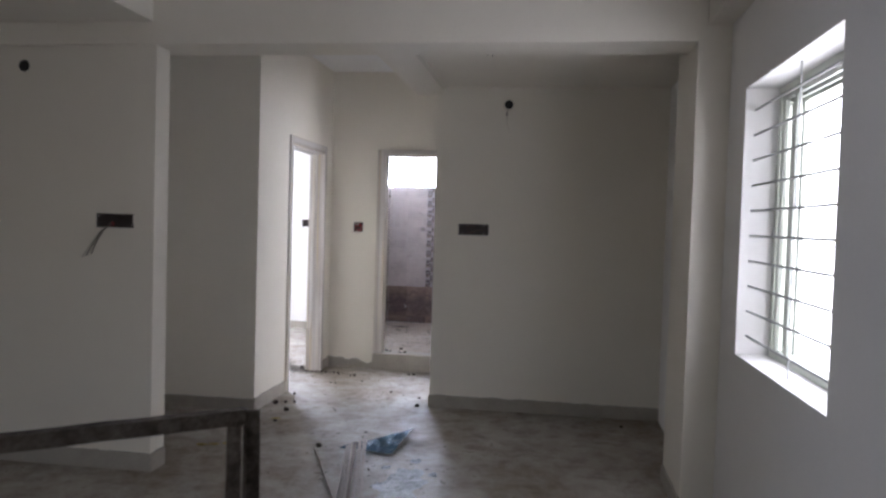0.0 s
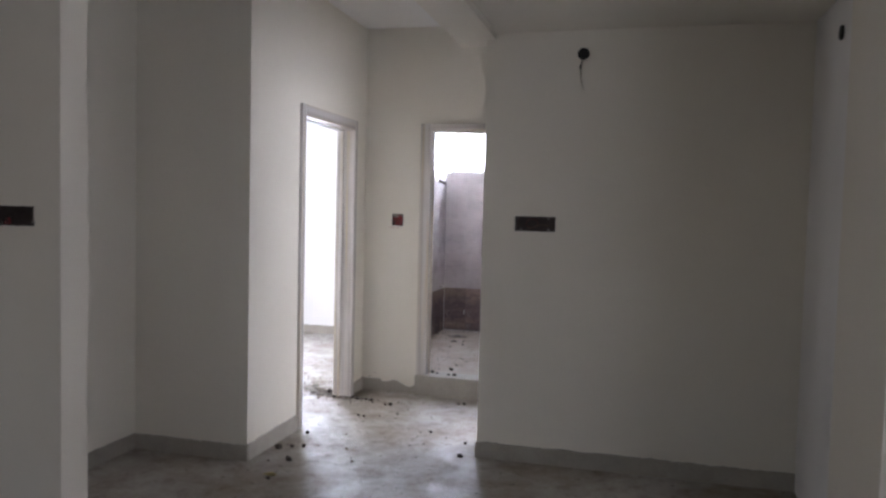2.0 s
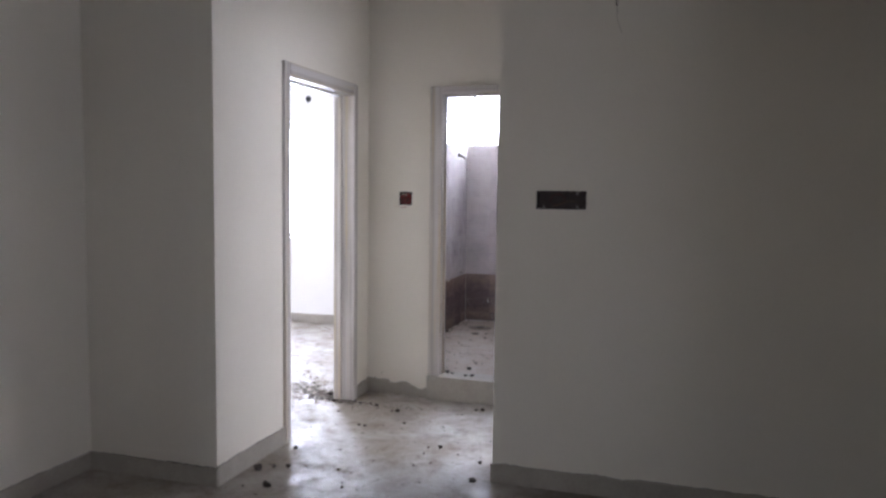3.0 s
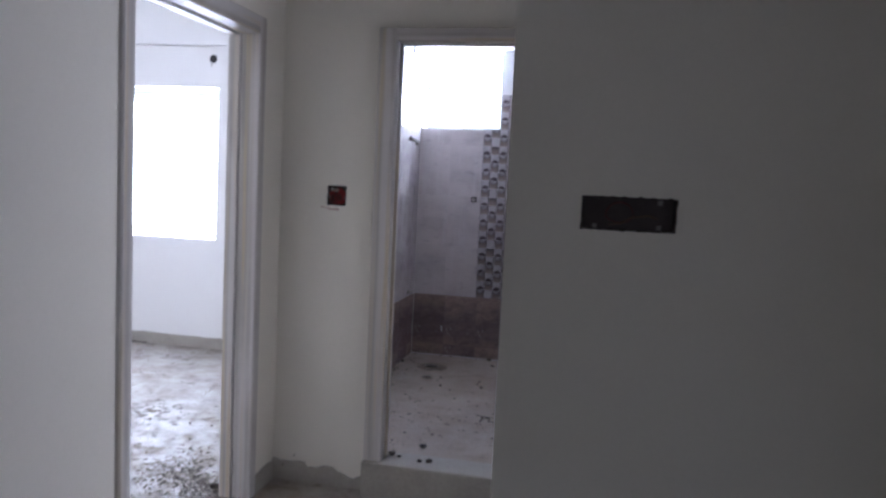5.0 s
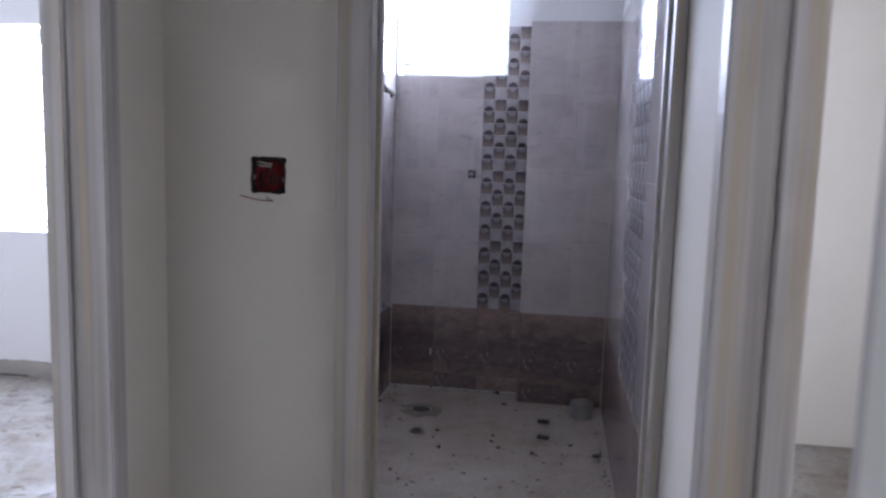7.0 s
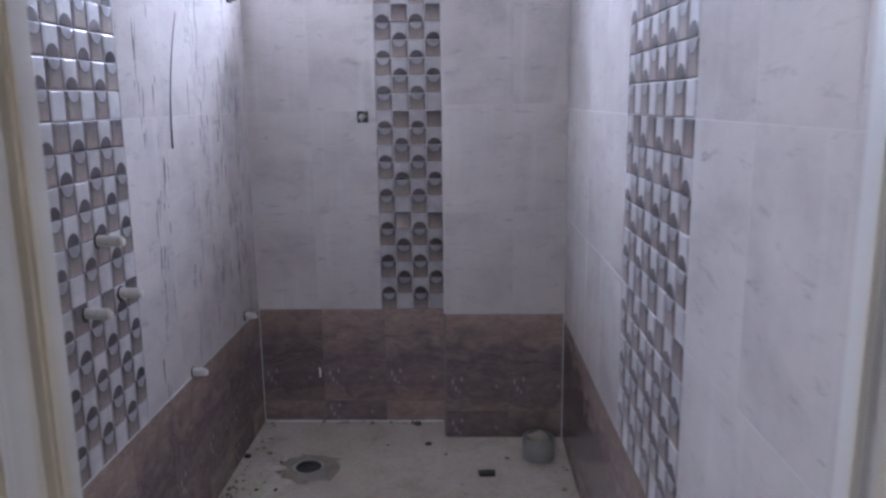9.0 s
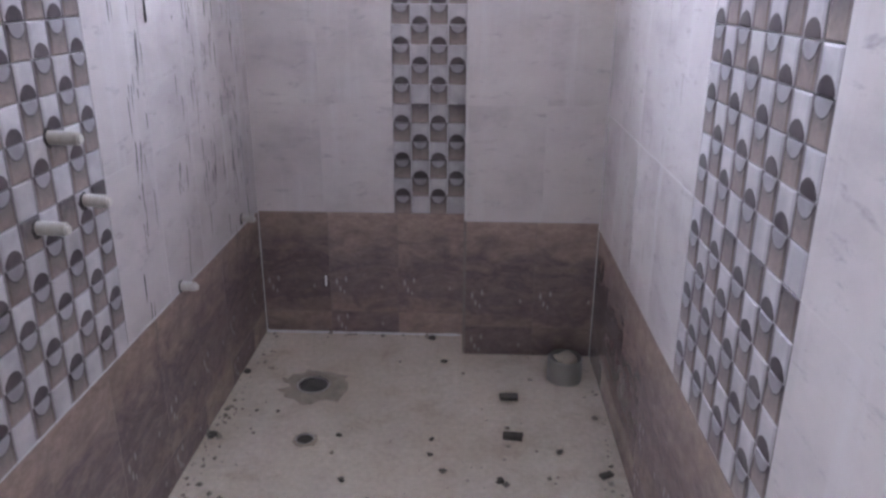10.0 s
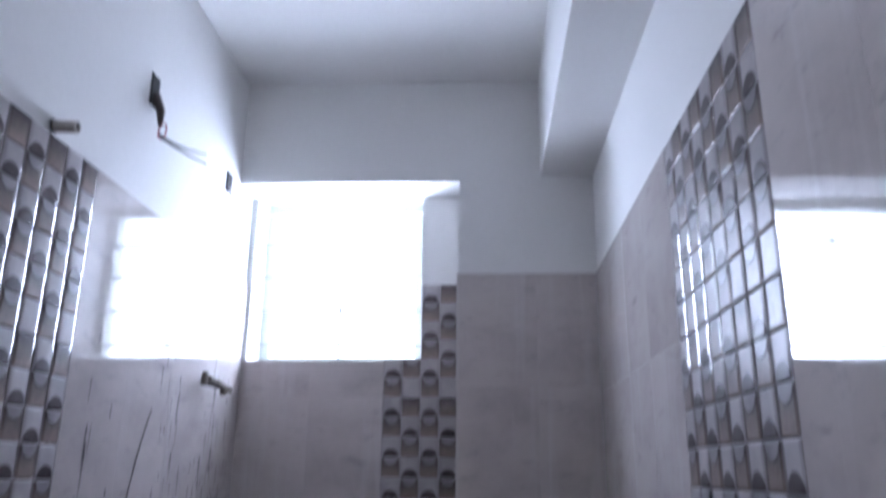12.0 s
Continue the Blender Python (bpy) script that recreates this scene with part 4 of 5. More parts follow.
def angle_iron(p, q, side, up, w=0.045, t=0.006):
    """An L-section bar from p to q with its two flanges along side and up."""
    p, q, s, u = Vector(p), Vector(q), Vector(side).normalized(), Vector(up).normalized()
    prof = [(0, 0), (w, 0), (w, t), (t, t), (t, w), (0, w)]
    bm = bmesh.new()
    n = 24
    rows = []
    for i in range(n + 1):
        c = p.lerp(q, i / n)
        j = 0.0022 * noise.noise(c * 45.0)
        rows.append([bm.verts.new(c + s * (a + j) + u * (b + j)) for a, b in prof])
    for a, b in zip(rows, rows[1:]):
        for k in range(6):
            bm.faces.new((a[k], a[(k + 1) % 6], b[(k + 1) % 6], b[k]))
    bm.faces.new(rows[0][::-1])
    bm.faces.new(rows[-1])
    bmesh.ops.recalc_face_normals(bm, faces=list(bm.faces))
    return bm


c0, along, cross = Vector((-0.487, 1.226, 1.125)), Vector((-0.82, -0.572, 0)), Vector((-0.572, 0.82, 0))
across = Vector((0.92, 0.39, 0))
c1 = c0 + along * 1.4 - Vector((0, 0, 0.036))
child("top_rail", angle_iron(c0, c1, cross, (0, 0, -1), 0.027), RUST, trestle)
for c, end in ((c0, along), (c1, -along)):
    for sign in (1, -1):
        foot = Vector((c.x, c.y, 0.0)) + across * (0.06 * sign) + cross * (0.2 * sign)
        head = c + across * (0.0025 * sign) + cross * 0.012 + Vector((0, 0, -0.004))
        child("leg", angle_iron(foot, head, across * sign, cross, 0.025), RUST, trestle)
    child("stretcher", angle_iron(Vector((c.x, c.y, 0.35)) - cross * 0.19 + end * 0.03, Vector((c.x, c.y, 0.35)) + cross * 0.19 + end * 0.03, end, (0, 0, 1), 0.026), RUST, trestle)

film_ob = thing("plastic_film", (-1.0, 4.65, 0), "crumpled blue metallic plastic film on the floor", "plastic film")
bm = bmesh.new()
nx, ny = 22, 12
fa, fb, fc, fd = Vector((-1.25, 4.575, 0.006)), Vector((-0.885, 4.50, 0.006)), Vector((-0.84, 5.03, 0.03)), Vector((-1.13, 4.73, 0.008))
grid = []
for i in range(nx + 1):
    row = []
    for j in range(ny + 1):
        u, v = i / nx, j / ny
        p = fa.lerp(fb, u).lerp(fd.lerp(fc, u), v)
        q = Vector((u * 3.2 + v * 1.1, v * 2.3, 0.4))
        fold = abs(noise.noise(q)) + 0.5 * abs(noise.noise(q * 2.3 + Vector((4, 2, 0))))
        p += Vector((0.03 * (fold - 0.3) * v, 0.02 * noise.noise(q * 1.7), 0.004 + 0.05 * fold * (0.25 + 0.75 * math.sin(math.pi * v)) * (0.35 + u)))
        row.append(bm.verts.new(p))
    grid.append(row)
for i in range(nx):
    for j in range(ny):
        bm.faces.new((grid[i][j], grid[i + 1][j], grid[i + 1][j + 1], grid[i][j + 1]))
bmesh.ops.solidify(bm, geom=list(bm.faces), thickness=0.0012)
child("sheet", bm, FOIL, film_ob)

clear_ob = thing("clear_film", (-0.80, 4.25, 0), "crumpled glossy clear plastic sheet with torn scraps", "plastic scrap")
bm = bmesh.new()
fine = 44
rows = []
for i in range(fine + 1):
    row = []
    for j in range(fine + 1):
        u, v = i / fine - 0.5, j / fine - 0.5
        q = Vector((u * 9.0, v * 9.0, 2.0))
        height = 0.004 + 0.016 * abs(noise.noise(q)) + 0.009 * abs(noise.noise(q * 2.7))
        row.append(bm.verts.new((-0.73 + 0.36 * u + 0.02 * noise.noise(q * 0.5), 4.0 + 0.62 * v + 0.10 * u, height)))
    rows.append(row)
for i in range(fine):
    for j in range(fine):
        u, v = (i + 0.5) / fine - 0.5, (j + 0.5) / fine - 0.5
        if math.hypot(u, v) * 2 + 0.55 * noise.noise(Vector((u * 5, v * 5, 7.0))) < 0.78:
            bm.faces.new((rows[i][j], rows[i + 1][j], rows[i + 1][j + 1], rows[i][j + 1]))
bmesh.ops.delete(bm, geom=[v for v in bm.verts if not v.link_faces], context="VERTS")
child("sheet", bm, SCRAP, clear_ob)
for cx, cy, size, seed in ((-0.72, 4.42, 0.06, 2), (-0.87, 4.27, 0.05, 5), (-0.58, 4.2, 0.05, 7)):
    bm = bmesh.new()
    rows = [[bm.verts.new((cx + size * (i / 8 - 0.5) * (1 + 0.3 * noise.noise(Vector((i, j * 0.3, seed)))), cy + size * (j / 8 - 0.5) * (1.2 + 0.3 * noise.noise(Vector((j, i * 0.3, seed)))), 0.004 + 0.018 * abs(noise.noise(Vector((i * 0.55, j * 0.55, seed * 7)))))) for j in range(9)] for i in range(9)]
    for i in range(8):
        for j in range(8):
            bm.faces.new((rows[i][j], rows[i + 1][j], rows[i + 1][j + 1], rows[i][j + 1]))
    child("scrap", bm, SCRAP, clear_ob)

strips = []
for k in range(9):
    a = Vector((-1.178 + 0.0088 * k + (0.006 if k > 4 else 0), 4.50 + 0.02 * k + 0.012 * (k % 3), 0.04 + 0.006 * (k % 2)))
    b = Vector((-0.91 + 0.0155 * k + (0.012 if k > 4 else 0), 3.20 + 0.05 * (k % 4), 0.02 + 0.005 * (k % 3)))
    side = Vector((1, 0.08, 0))
    ob = thing("timber_strip", tuple(b), "thin pale timber strip in a loose bundle", "timber strip", "bundle of timber strips")
    bm = bmesh.new()
    rows = []
    for i in range(9):
        c = a.lerp(b, i / 8) + Vector((0.003 * noise.noise(Vector((i, k, 0))), 0, 0))
        rows.append([bm.verts.new(c + side * s + Vector((0, 0, h))) for s, h in ((-0.006, -0.012), (0.006, -0.012), (0.006, 0.012), (-0.006, 0.012))])
    for p, q in zip(rows, rows[1:]):
        for m in range(4):
            bm.faces.new((p[m], p[(m + 1) % 4], q[(m + 1) % 4], q[m]))
    bm.faces.new(rows[0])
    bm.faces.new(rows[-1][::-1])
    # the middle two are darker brown and fill the gap between two groups
    child("strip", bm, STRIPDARK if k in (3, 4) else STRIPWOOD, ob)
loose = thing("timber_strip", (-1.2, 3.6, 0), "single pale timber strip lying askew", "timber strip", "bundle of timber strips")
child("strip", angle_iron((-1.39, 4.50, 0.004), (-1.0, 3.62, 0.004), (1, 0.2, 0), (0, 0, 1), 0.013, 0.005), STRIPWOOD, loose)

rod_ob = thing("rusty_rod", (-4.85, 9.585, 0), "thin rusty rod lying along the bedroom wall", "metal rod")
child("bar", rod([(-4.95, 9.575, 0.006), (-4.7, 9.583, 0.007), (-4.42, 9.59, 0.006)], 0.006, 8), RUST, rod_ob)

# clods one could count
for k, (x, y, s) in enumerate(((-2.06, 5.58, 0.03), (-2.0, 5.64, 0.02), (-1.905, 5.40, 0.028), (-1.93, 5.66, 0.02), (-2.03, 5.93, 0.02), (-1.26, 6.21, 0.017), (-0.96, 5.79, 0.024), (-1.388, 4.585, 0.026), (-1.17, 4.96, 0.014), (-1.88, 5.10, 0.016), (-1.98, 4.66, 0.012), (-1.61, 6.56, 0.013), (-0.985, 6.05, 0.015), (-1.74, 6.79, 0.02), (-1.775, 6.78, 0.013), (-1.21, 7.0, 0.018), (-1.25, 6.985, 0.013), (-1.82, 6.43, 0.013), (-1.865, 6.44, 0.014), (-1.92, 6.86, 0.019), (-1.97, 6.885, 0.016), (-2.04, 6.87, 0.019), (-2.09, 6.89, 0.022), (-2.33, 7.0, 0.026), (-2.24, 6.87, 0.018), (0.62, 5.55, 0.02), (-2.9, 3.4, 0.03), (-1.42, 3.55, 0.024))):
    ob = thing("clod", (x, y, 0), "dark dried mortar clod on the floor", "clod", "clods on the floor")
    child("lump", lump((x, y, 0.0), s, k + 1), CLOD, ob)
for k, (x, y, s) in enumerate(((-1.394, 9.432, 0.020), (-1.345, 9.264, 0.016), (-1.13, 9.034, 0.026), (-1.128, 8.815, 0.026), (-0.885, 8.647, 0.018), (-1.54, 7.27, 0.024), (-1.42, 7.43, 0.022), (-1.632, 8.80, 0.012), (-1.363, 8.793, 0.011), (-1.325, 8.642, 0.014), (-1.0, 8.747, 0.012), (-1.592, 8.595, 0.012), (-1.364, 8.721, 0.011), (-1.171, 8.608, 0.015), (-2.0, 8.782, 0.02), (-2.004, 9.16, 0.017), (-1.35, 7.235, 0.022), (-1.395, 7.228, 0.016), (-1.50, 7.255, 0.015))):
    ob = thing("clod", (x, y, BZ), "dark broken tile crumb on the screed", "clod", "clods on the bathroom screed")
    if k in (2, 3, 4):
        chip = boxes(((-s * 1.1, -s * 0.5, 0.0), (s * 1.1, s * 0.55, s * 0.55)), bevel=0.003)
        for v in chip.verts:
            v.co = pose(x, y, BZ - 0.001, 0, 0, (0, 0, 6, -4, 30)[k]) @ (v.co + Vector((0.004 * noise.noise(v.co * 60), 0.004 * noise.noise(v.co * 50), 0)))
        child("lump", chip, CLOD, ob)
    else:
        child("lump", lump((x, y, BZ), s, k + 31, 0.55), CLOD, ob)
for k, (x, y, a) in enumerate(((-2.05, 4.47, 0.3), (-1.97, 4.50, 1.1), (-2.12, 4.44, 2.0), (-1.90, 5.16, 0.8))):
    ob = thing("paper_scrap", (x, y, 0), "torn yellow paper scrap on the floor", "paper scrap", "paper scraps")
    bm = bmesh.new()
    vs = [bm.verts.new((x + 0.05 * (0.6 + 0.5 * noise.noise(Vector((i, k, 0)))) * math.cos(i * math.tau / 9 + a) * 1.4, y + 0.022 * math.sin(i * math.tau / 9 + a), 0.004 + 0.012 * abs(noise.noise(Vector((i * 0.7, k * 3, 1)))))) for i in range(9)]
    c = bm.verts.new((x, y, 0.014))
    for i in range(9):
        bm.faces.new((vs[i], vs[(i + 1) % 9], c))
    bmesh.ops.solidify(bm, geom=list(bm.faces), thickness=0.001)
    child("sheet", bm, YELLOW, ob)


def crumbs(name, spots, count, z, size, seed, label):
    """Countless crumbs and grit: small tetrahedra in one mesh."""
    r = random.Random(seed)
    verts, faces = [], []
    for _ in range(count):
        cx, cy, sx, sy = r.choice(spots)
        x, y = r.gauss(cx, sx), r.gauss(cy, sy)
        s = size * (0.35 + r.random() ** 3 * 1.9)
        a = r.random() * math.tau
        k = len(verts)
        for i in range(4):
            verts.append((x + s * (0.7 + 0.6 * r.random()) * math.cos(a + i * math.tau / 4), y + s * (0.7 + 0.6 * r.random()) * math.sin(a + i * math.tau / 4), z))
        verts.append((x + s * 0.2, y, z + s * r.uniform(0.5, 1.1)))
        faces += [(k + i, k + (i + 1) % 4, k + 4) for i in range(4)]
    me = bpy.data.meshes.new(name)
    me.from_pydata(verts, [], faces)
    ob = new(name, me)
    me.materials.append(CRUMB)
    return tagged(ob, label, "grit", kind="stuff")


crumbs("grit", [(-2.5, 7.08, 0.09, 0.1), (-2.38, 6.98, 0.07, 0.06), (-2.62, 7.2, 0.1, 0.12), (-2.2, 6.88, 0.12, 0.025), (-1.9, 6.88, 0.2, 0.04), (-2.5, 6.95, 0.16, 0.14), (-2.9, 7.4, 0.5, 0.5), (-1.6, 6.0, 0.4, 0.5), (-1.0, 4.4, 0.3, 0.35)], 1500, 0.0, 0.0045, 3, "dirt and mortar grit scattered on the floor")
crumbs("grit", [(-1.9, 7.7, 0.25, 0.2), (-1.3, 8.2, 0.3, 0.4), (-1.95, 8.8, 0.05, 0.4), (-1.99, 8.2, 0.012, 0.5), (-1.99, 8.9, 0.012, 0.3), (-0.86, 8.6, 0.012, 0.4), (-1.6, 9.465, 0.25, 0.01), (-1.1, 8.5, 0.2, 0.4)], 520, BZ, 0.0055, 8, "mortar grit scattered on the bathroom screed")



def smears(name, spots, count, z, size, seed, mat, label):
    """Thin flat flakes of trodden dirt with ragged outlines."""
    r = random.Random(seed)
    verts, faces = [], []
    for i in range(count):
        cx, cy, sx, sy = r.choice(spots)
        x, y, s = r.gauss(cx, sx), r.gauss(cy, sy), size * (0.25 + r.random() ** 2 * 1.3)
        n, k, a = 9, len(verts), r.random() * math.tau
        rad = [s * r.uniform(0.45, 1.15) for _ in range(n)]
        for q in range(n):
            u, v = rad[q] * math.cos(q * math.tau / n), 0.5 * rad[q] * math.sin(q * math.tau / n)
            verts.append((x + u * math.cos(a) - v * math.sin(a), y + u * math.sin(a) + v * math.cos(a), z))
        verts.append((x, y, z + 0.002 + s * 0.06))
        faces += [(k + q, k + (q + 1) % n, k + n) for q in range(n)]
    me = bpy.data.meshes.new(name)
    me.from_pydata(verts, [], faces)
    me.materials.append(mat)
    return tagged(new(name, me), label, "dirt", kind="stuff")


smears("trodden_dirt", [(-2.5, 7.08, 0.1, 0.09), (-2.38, 6.98, 0.07, 0.06), (-2.62, 7.2, 0.1, 0.12), (-2.2, 6.9, 0.1, 0.025)], 700, 0.0008, 0.016, 21, SOIL, "brown soil swept into a heap at the bedroom doorway")
smears("trodden_dirt", [(-2.5, 7.06, 0.12, 0.1), (-2.36, 6.96, 0.06, 0.05), (-2.6, 6.6, 0.16, 0.25)], 160, 0.0016, 0.011, 27, CLOD, "dark trodden dirt at the bedroom doorway")
smears("trodden_dirt", [(-1.52, 7.27, 0.05, 0.03), (-1.58, 7.42, 0.05, 0.05), (-1.74, 8.05, 0.1, 0.08), (-1.7, 7.8, 0.12, 0.1)], 70, BZ + 0.0012, 0.014, 28, CLOD, "dark dirt flecks just inside the bathroom doorway")
smears("trodden_dirt", [(-3.3, 7.8, 0.6, 0.8), (-3.6, 8.9, 0.8, 0.45), (-4.0, 9.3, 0.9, 0.2), (-2.9, 7.0, 0.4, 0.4)], 520, 0.0008, 0.028, 22, DUST, "thin dirt trodden over the bedroom floor")
smears("trodden_dirt", [(-1.6, 6.3, 0.3, 0.4), (-1.3, 5.3, 0.4, 0.4), (-1.0, 4.5, 0.35, 0.35)], 70, 0.0008, 0.018, 23, CRUMB, "thin dirt trodden over the passage floor")
smears("trodden_dirt", [(-3.5, 8.0, 0.2, 0.09), (-3.3, 7.9, 0.15, 0.08)], 150, 0.0008, 0.03, 26, DUST, "grey mortar rubble heaped on the bedroom floor")
smears("trodden_dirt", [(-1.02, 7.72, 0.07, 0.10), (-1.0, 7.95, 0.08, 0.08), (-1.15, 8.0, 0.06, 0.06), (-1.85, 7.65, 0.06, 0.08)], 110, BZ + 0.0008, 0.02, 25, CLOD, "dark dirt blotches on the bathroom screed")
smears("trodden_dirt", [(-1.35, 7.8, 0.28, 0.25), (-1.7, 8.1, 0.2, 0.3)], 40, BZ + 0.0008, 0.016, 24, CRUMB, "thin dirt on the bathroom screed")

# pale cement smeared into the corner joints and along the top of the dado
JOINT = material("pale_joint_cement", (0.62, 0.60, 0.58), 0.85, vary=0.15, scale=30, spec=0.1)


def joint_line(name, p, q, r=0.0022):
    """A thin uneven bead of cement between two points."""
    p, q = Vector(p), Vector(q)
    count = max(4, int((q - p).length / 0.03))
    pts = [p.lerp(q, k / count) for k in range(count + 1)]
    radii = [r * (0.75 + 0.9 * abs(noise.noise(c * 17.0))) for c in pts]
    structure(part(name, rod(pts, radii, 6), JOINT), "pale cement bead in a tile joint", "joint")


joint_line("trim_joint_left", (BX0 + 0.008, BY0 + 0.01, DADO + 0.001), (BX0 + 0.008, BY1 - 0.01, DADO + 0.001))
joint_line("trim_joint_corner_left", (BX0 + 0.009, BY1 - 0.009, BZ), (BX0 + 0.009, BY1 - 0.009, DADO), 0.0026)
joint_line("trim_joint_corner_right", (BX1 - 0.009, BYC - 0.009, BZ), (BX1 - 0.009, BYC - 0.009, DADO + 0.02), 0.0018)
joint_line("trim_joint_foot", (BX0 + 0.012, BY1 - 0.012, BZ), (-1.29, BY1 - 0.012, BZ), 0.007)

# ---- bathroom tiles, last ----
FRAMES = {
    "left": (bpy.data.objects["wall_bath_left"], Matrix(((0, 0, 1, BX0), (1, 0, 0, 0), (0, 1, 0, 0), (0, 0, 0, 1)))),
    "back": (bpy.data.objects["wall_bath_back"], Matrix(((1, 0, 0, 0), (0, 0, -1, BY1), (0, 1, 0, 0), (0, 0, 0, 1)))),
    "right": (bpy.data.objects["wall_bath_right"], Matrix(((0, 0, -1, BX1), (-1, 0, 0, 0), (0, 1, 0, 0), (0, 0, 0, 1)))),
    "column": (bpy.data.objects["bath_column"], Matrix(((1, 0, 0, 0), (0, 0, -1, BYC), (0, 1, 0, 0), (0, 0, 0, 1)))),
    "side": (bpy.data.objects["bath_column"], Matrix(((0, 0, -1, -1.275), (-1, 0, 0, 0), (0, 1, 0, 0), (0, 0, 0, 1)))),
}
TH, GAP, TW, TT = 0.008, 0.0002, 0.25, 0.385
made = {}


def tile_mesh(kind, w, h, shift):
    """A glazed tile with a soft chamfer, its corner at the origin; shift moves its print."""
    key = (kind, round(w, 3), round(h, 3), round(shift, 3))
    if key not in made:
        bm = bmesh.new()
        g, c = GAP / 2, 0.0006
        low = [bm.verts.new(p) for p in ((g, g + shift, 0), (w - g, g + shift, 0), (w - g, h - g + shift, 0), (g, h - g + shift, 0))]
        mid = [bm.verts.new((v.co.x, v.co.y, TH - 0.0001)) for v in low]
        top = [bm.verts.new(p) for p in ((g + c, g + c + shift, TH), (w - g - c, g + c + shift, TH), (w - g - c, h - g - c + shift, TH), (g + c, h - g - c + shift, TH))]
        for a, b in ((low, mid), (mid, top)):
            for k in range(4):
                f = bm.faces.new((a[k], a[(k + 1) % 4], b[(k + 1) % 4], b[k]))
                f.material_index = 1
        bm.faces.new(top)
        me = mesh_of(kind, bm)
        me.materials.append(DADO_MAT if kind == "dado_tile" else MARBLE)
        me.materials.append(GROUT_DARK if kind == "dado_tile" else GROUT)
        made[key] = me
    return made[key]


def cell_mesh(kind):
    """One mosaic cell: a pillowed square, rounder at its sides, with half a disc at its lower or upper edge."""
    if kind in made:
        return made[kind]
    w, h = TW / 4, TT / 6
    bm = bmesh.new()
    g, t0 = 0.0008, TH - 0.0012
    profile = ((0.0, 0.0), (0.002, 0.001), (0.0085, 0.0021))

    def rise(d):
        """Height of the pillowed face at a distance from its edge."""
        for (d0, h0), (d1, h1) in zip(profile, profile[1:]):
            if d <= d1:
                return t0 + h0 + (h1 - h0) * max(0.0, d - d0) / (d1 - d0)
        return t0 + profile[-1][1]

    def ring(inset, z):
        e, v = g + inset, g + inset * 0.4
        return [bm.verts.new(p) for p in ((e, v, z), (w - e, v, z), (w - e, h - v, z), (e, h - v, z))]

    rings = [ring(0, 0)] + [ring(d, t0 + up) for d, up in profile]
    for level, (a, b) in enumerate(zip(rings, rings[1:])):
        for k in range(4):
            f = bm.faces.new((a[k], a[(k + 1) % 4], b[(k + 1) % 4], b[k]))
            # side faces and left and right bevels take the shaded edge colour
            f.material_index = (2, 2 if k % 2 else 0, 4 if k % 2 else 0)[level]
    bm.faces.new(rings[-1])
    if kind in ("mosaic_pale_disc", "mosaic_brown_disc"):
        up = kind == "mosaic_pale_disc"
        r, cy = 0.0262, g + 0.0004 if up else h - g - 0.0004
        outer, inner = [], []
        for k in range(17):
            a = math.pi * k / 16
            for row, rr, lift in ((outer, r, 0.0002), (inner, r * 0.9, 0.0006)):
                x, y = w / 2 + rr * math.cos(a), cy + (1 if up else -1) * rr * math.sin(a)
                row.append((x, y, rise(max(0.0, min(x - g, w - g - x, (y - g) / 0.4, (h - g - y) / 0.4))) + lift))
        deep = rise(r * 0.5) + 0.0006
        edge = [bm.verts.new(p) for p in outer]
        rim = [bm.verts.new(p) for p in inner]
        core = [bm.verts.new((w / 2 + (x - w / 2) * 0.6, cy + (y - cy) * 0.6 + (0.0085 if up else -0.0085) * (1 - abs(x - w / 2) / r), deep)) for x, y, z in inner]
        disc = []
        for k in range(16):
            for p, q, m in ((edge, rim, 3), (rim, core, 1)):
                f = bm.faces.new((p[k], p[k + 1], q[k + 1], q[k]))
                f.material_index = m
                disc.append(f)
        f = bm.faces.new(core)
        f.material_index = 1
        disc.append(f)
        base = bm.faces.new([rim[0], core[0], core[-1], rim[-1]])
        base.material_index = 1
        disc.append(base)
        for f in disc:
            f.normal_update()
            if f.normal.z < 0:
                f.normal_flip()
    me = mesh_of("mosaic_tile", bm)
    pale = "pale" in kind
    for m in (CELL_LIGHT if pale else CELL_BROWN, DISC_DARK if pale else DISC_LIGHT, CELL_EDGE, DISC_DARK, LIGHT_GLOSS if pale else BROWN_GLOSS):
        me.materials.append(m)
    made[kind] = me
    return me


rt = random.Random(11)


def lay(where, kind, u, v, w, h, shift=0.0):
    parent, m = FRAMES[where]
    ob = new(kind, tile_mesh(kind, w, h, shift))
    ob.matrix_world = m @ Matrix.Translation((u, v - shift, rt.uniform(-0.0003, 0.0002))) @ pose(0, 0, 0, rt.uniform(-0.06, 0.06), rt.uniform(-0.06, 0.06), 0)
    ob.parent = parent
    return ob


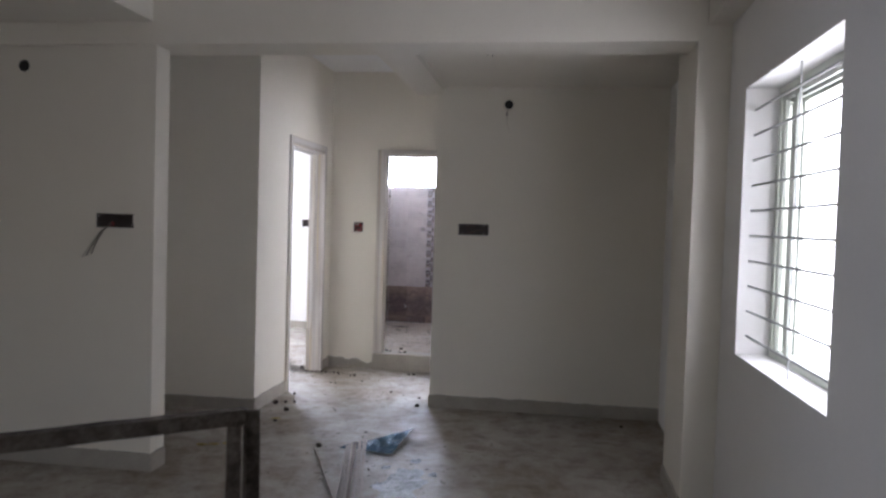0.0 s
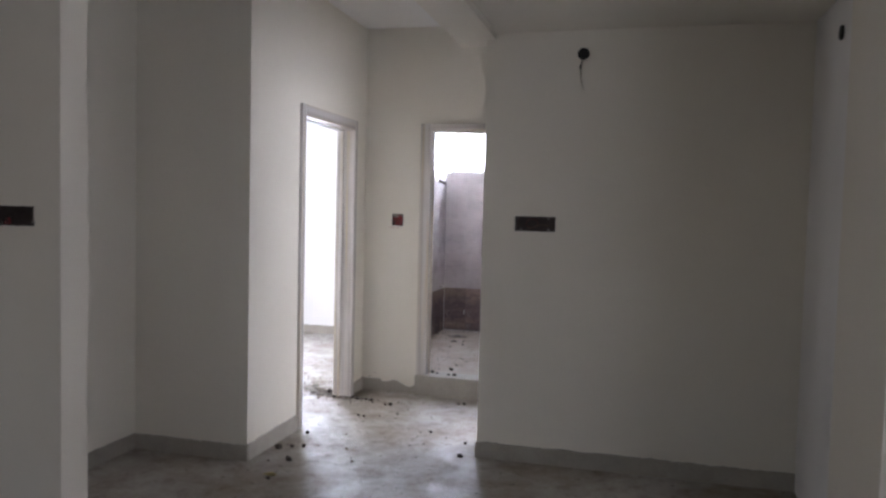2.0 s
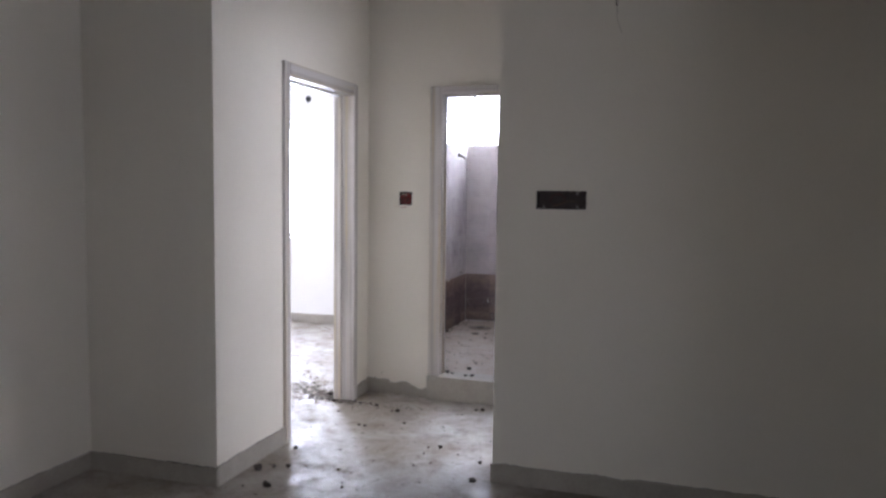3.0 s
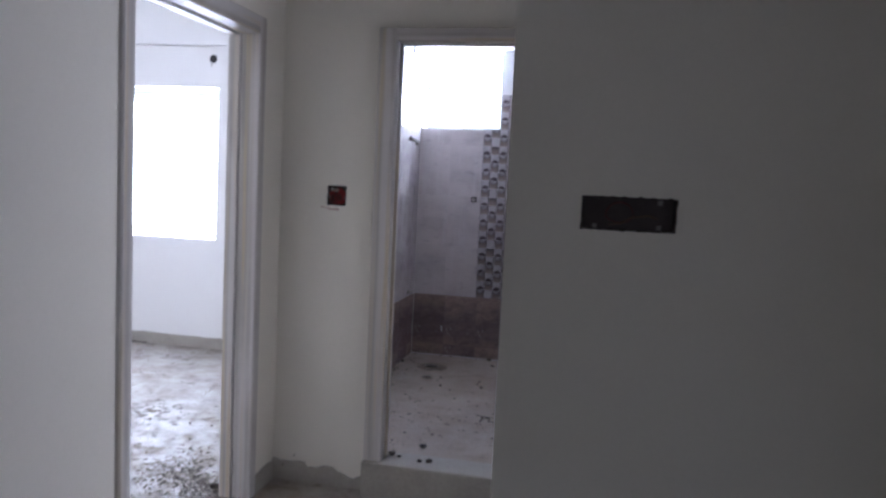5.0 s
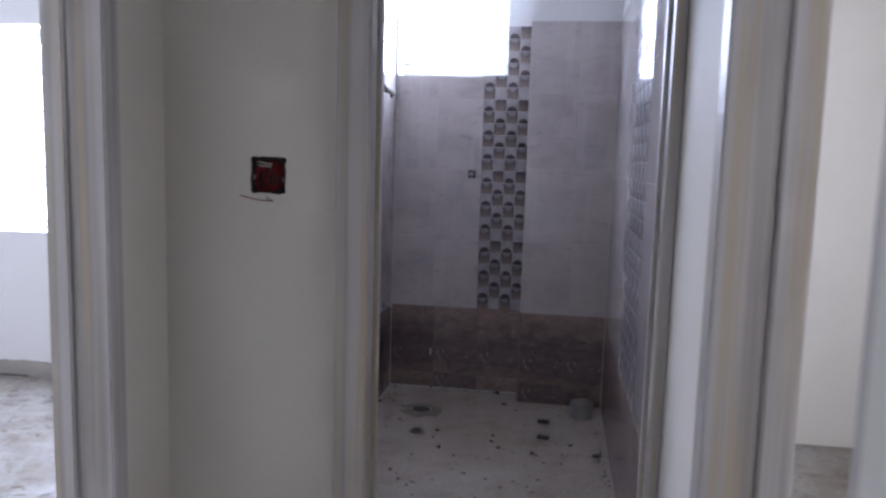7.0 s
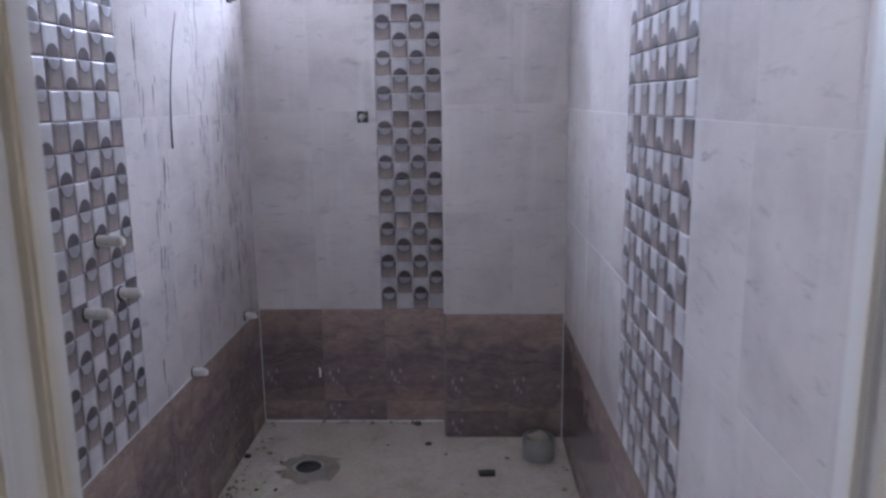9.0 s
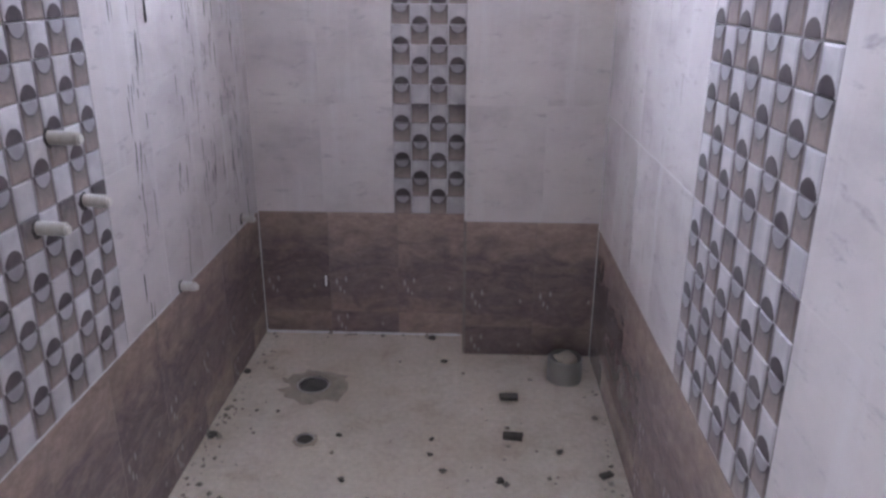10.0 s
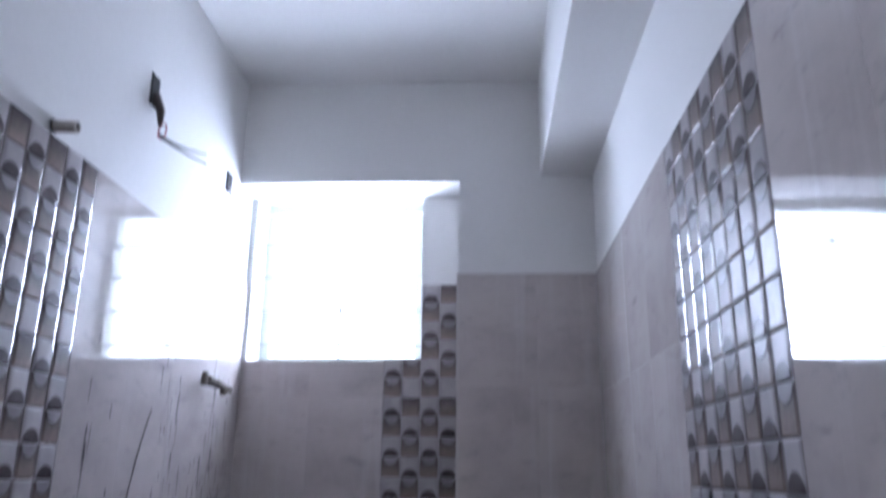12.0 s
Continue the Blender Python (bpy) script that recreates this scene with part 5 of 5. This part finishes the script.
def wall_of_tiles(where, u0, u1, skip=(), rows=4, start=0.0, lift=0.0, cut=()):
    """Marble tiles over a brown dado between u0 and u1; skip holds the stretch that the mosaic takes."""
    cuts = [u0]
    u = u0 + (start or TW)
    while u < u1 - 0.01:
        cuts.append(u)
        u += TW
    cuts.append(u1)
    for k, (a, b) in enumerate(zip(cuts, cuts[1:])):
        lay(where, "dado_tile", a, DADO - TT + lift, b - a, TT)
        lay(where, "dado_tile", a, BZ, b - a, DADO - TT - BZ + lift, cut[k % len(cut)] if cut else rt.choice((0.06, 0.275)))
    if skip:
        spans = [(u0, skip[0]), (skip[1], u1)]
    else:
        spans = [(u0, u1)]
    for s0, s1 in spans:
        u = s0
        first = (s1 - s0) % TW if s0 == u0 and skip else 0
        while u < s1 - 0.005:
            e = min(s1, u + (first if first > 0.03 else TW))
            first = 0
            for r in range(rows):
                z0, z1 = DADO + r * TT + lift, DADO + (r + 1) * TT + (lift if r < rows - 1 else 0)
                if where == "back" and r == 3:
                    z1 = 1.915
                lay(where, "wall_tile", u, z0, e - u, z1 - z0)
            u = e


def mosaic(where, u0, tiles, keep=lambda u, v: True, rows=24):
    parent, m = FRAMES[where]
    w, h = TW / 4, TT / 6
    for c in range(tiles * 4):
        for r in range(rows):
            u, v = u0 + c * w, DADO + r * h
            if not keep(u, v):
                continue
            k = 5 - r % 6
            if c % 2 == 0:
                kind = "mosaic_pale_disc" if k % 2 == 0 else "mosaic_brown_disc"
            elif k == 0:
                kind = "mosaic_brown_plain"
            elif k == 5:
                kind = "mosaic_pale_plain"
            else:
                kind = "mosaic_pale_disc" if k % 2 == 1 else "mosaic_brown_disc"
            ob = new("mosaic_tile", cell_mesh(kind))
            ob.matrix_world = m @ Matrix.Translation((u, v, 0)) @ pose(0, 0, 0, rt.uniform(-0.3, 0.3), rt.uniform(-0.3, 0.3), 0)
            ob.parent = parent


wall_of_tiles("left", BY0, BY1, (7.93, 8.43))
mosaic("left", 7.93, 2)
wall_of_tiles("back", BX0 + 0.008, -1.275, (-1.532, -1.282), cut=(0.275, 0.06, 0.275))
mosaic("back", -1.532, 1, lambda u, v: v + 0.03 < 1.915 or u > -1.42)
wall_of_tiles("column", -1.275, BX1 - 0.008, start=0.235, lift=0.02, cut=(0.06, 0.2))
wall_of_tiles("side", -BY1, -BYC, lift=0.02)
wall_of_tiles("right", -BYC, -BY0, (-8.358, -7.858))
mosaic("right", -8.358, 2)
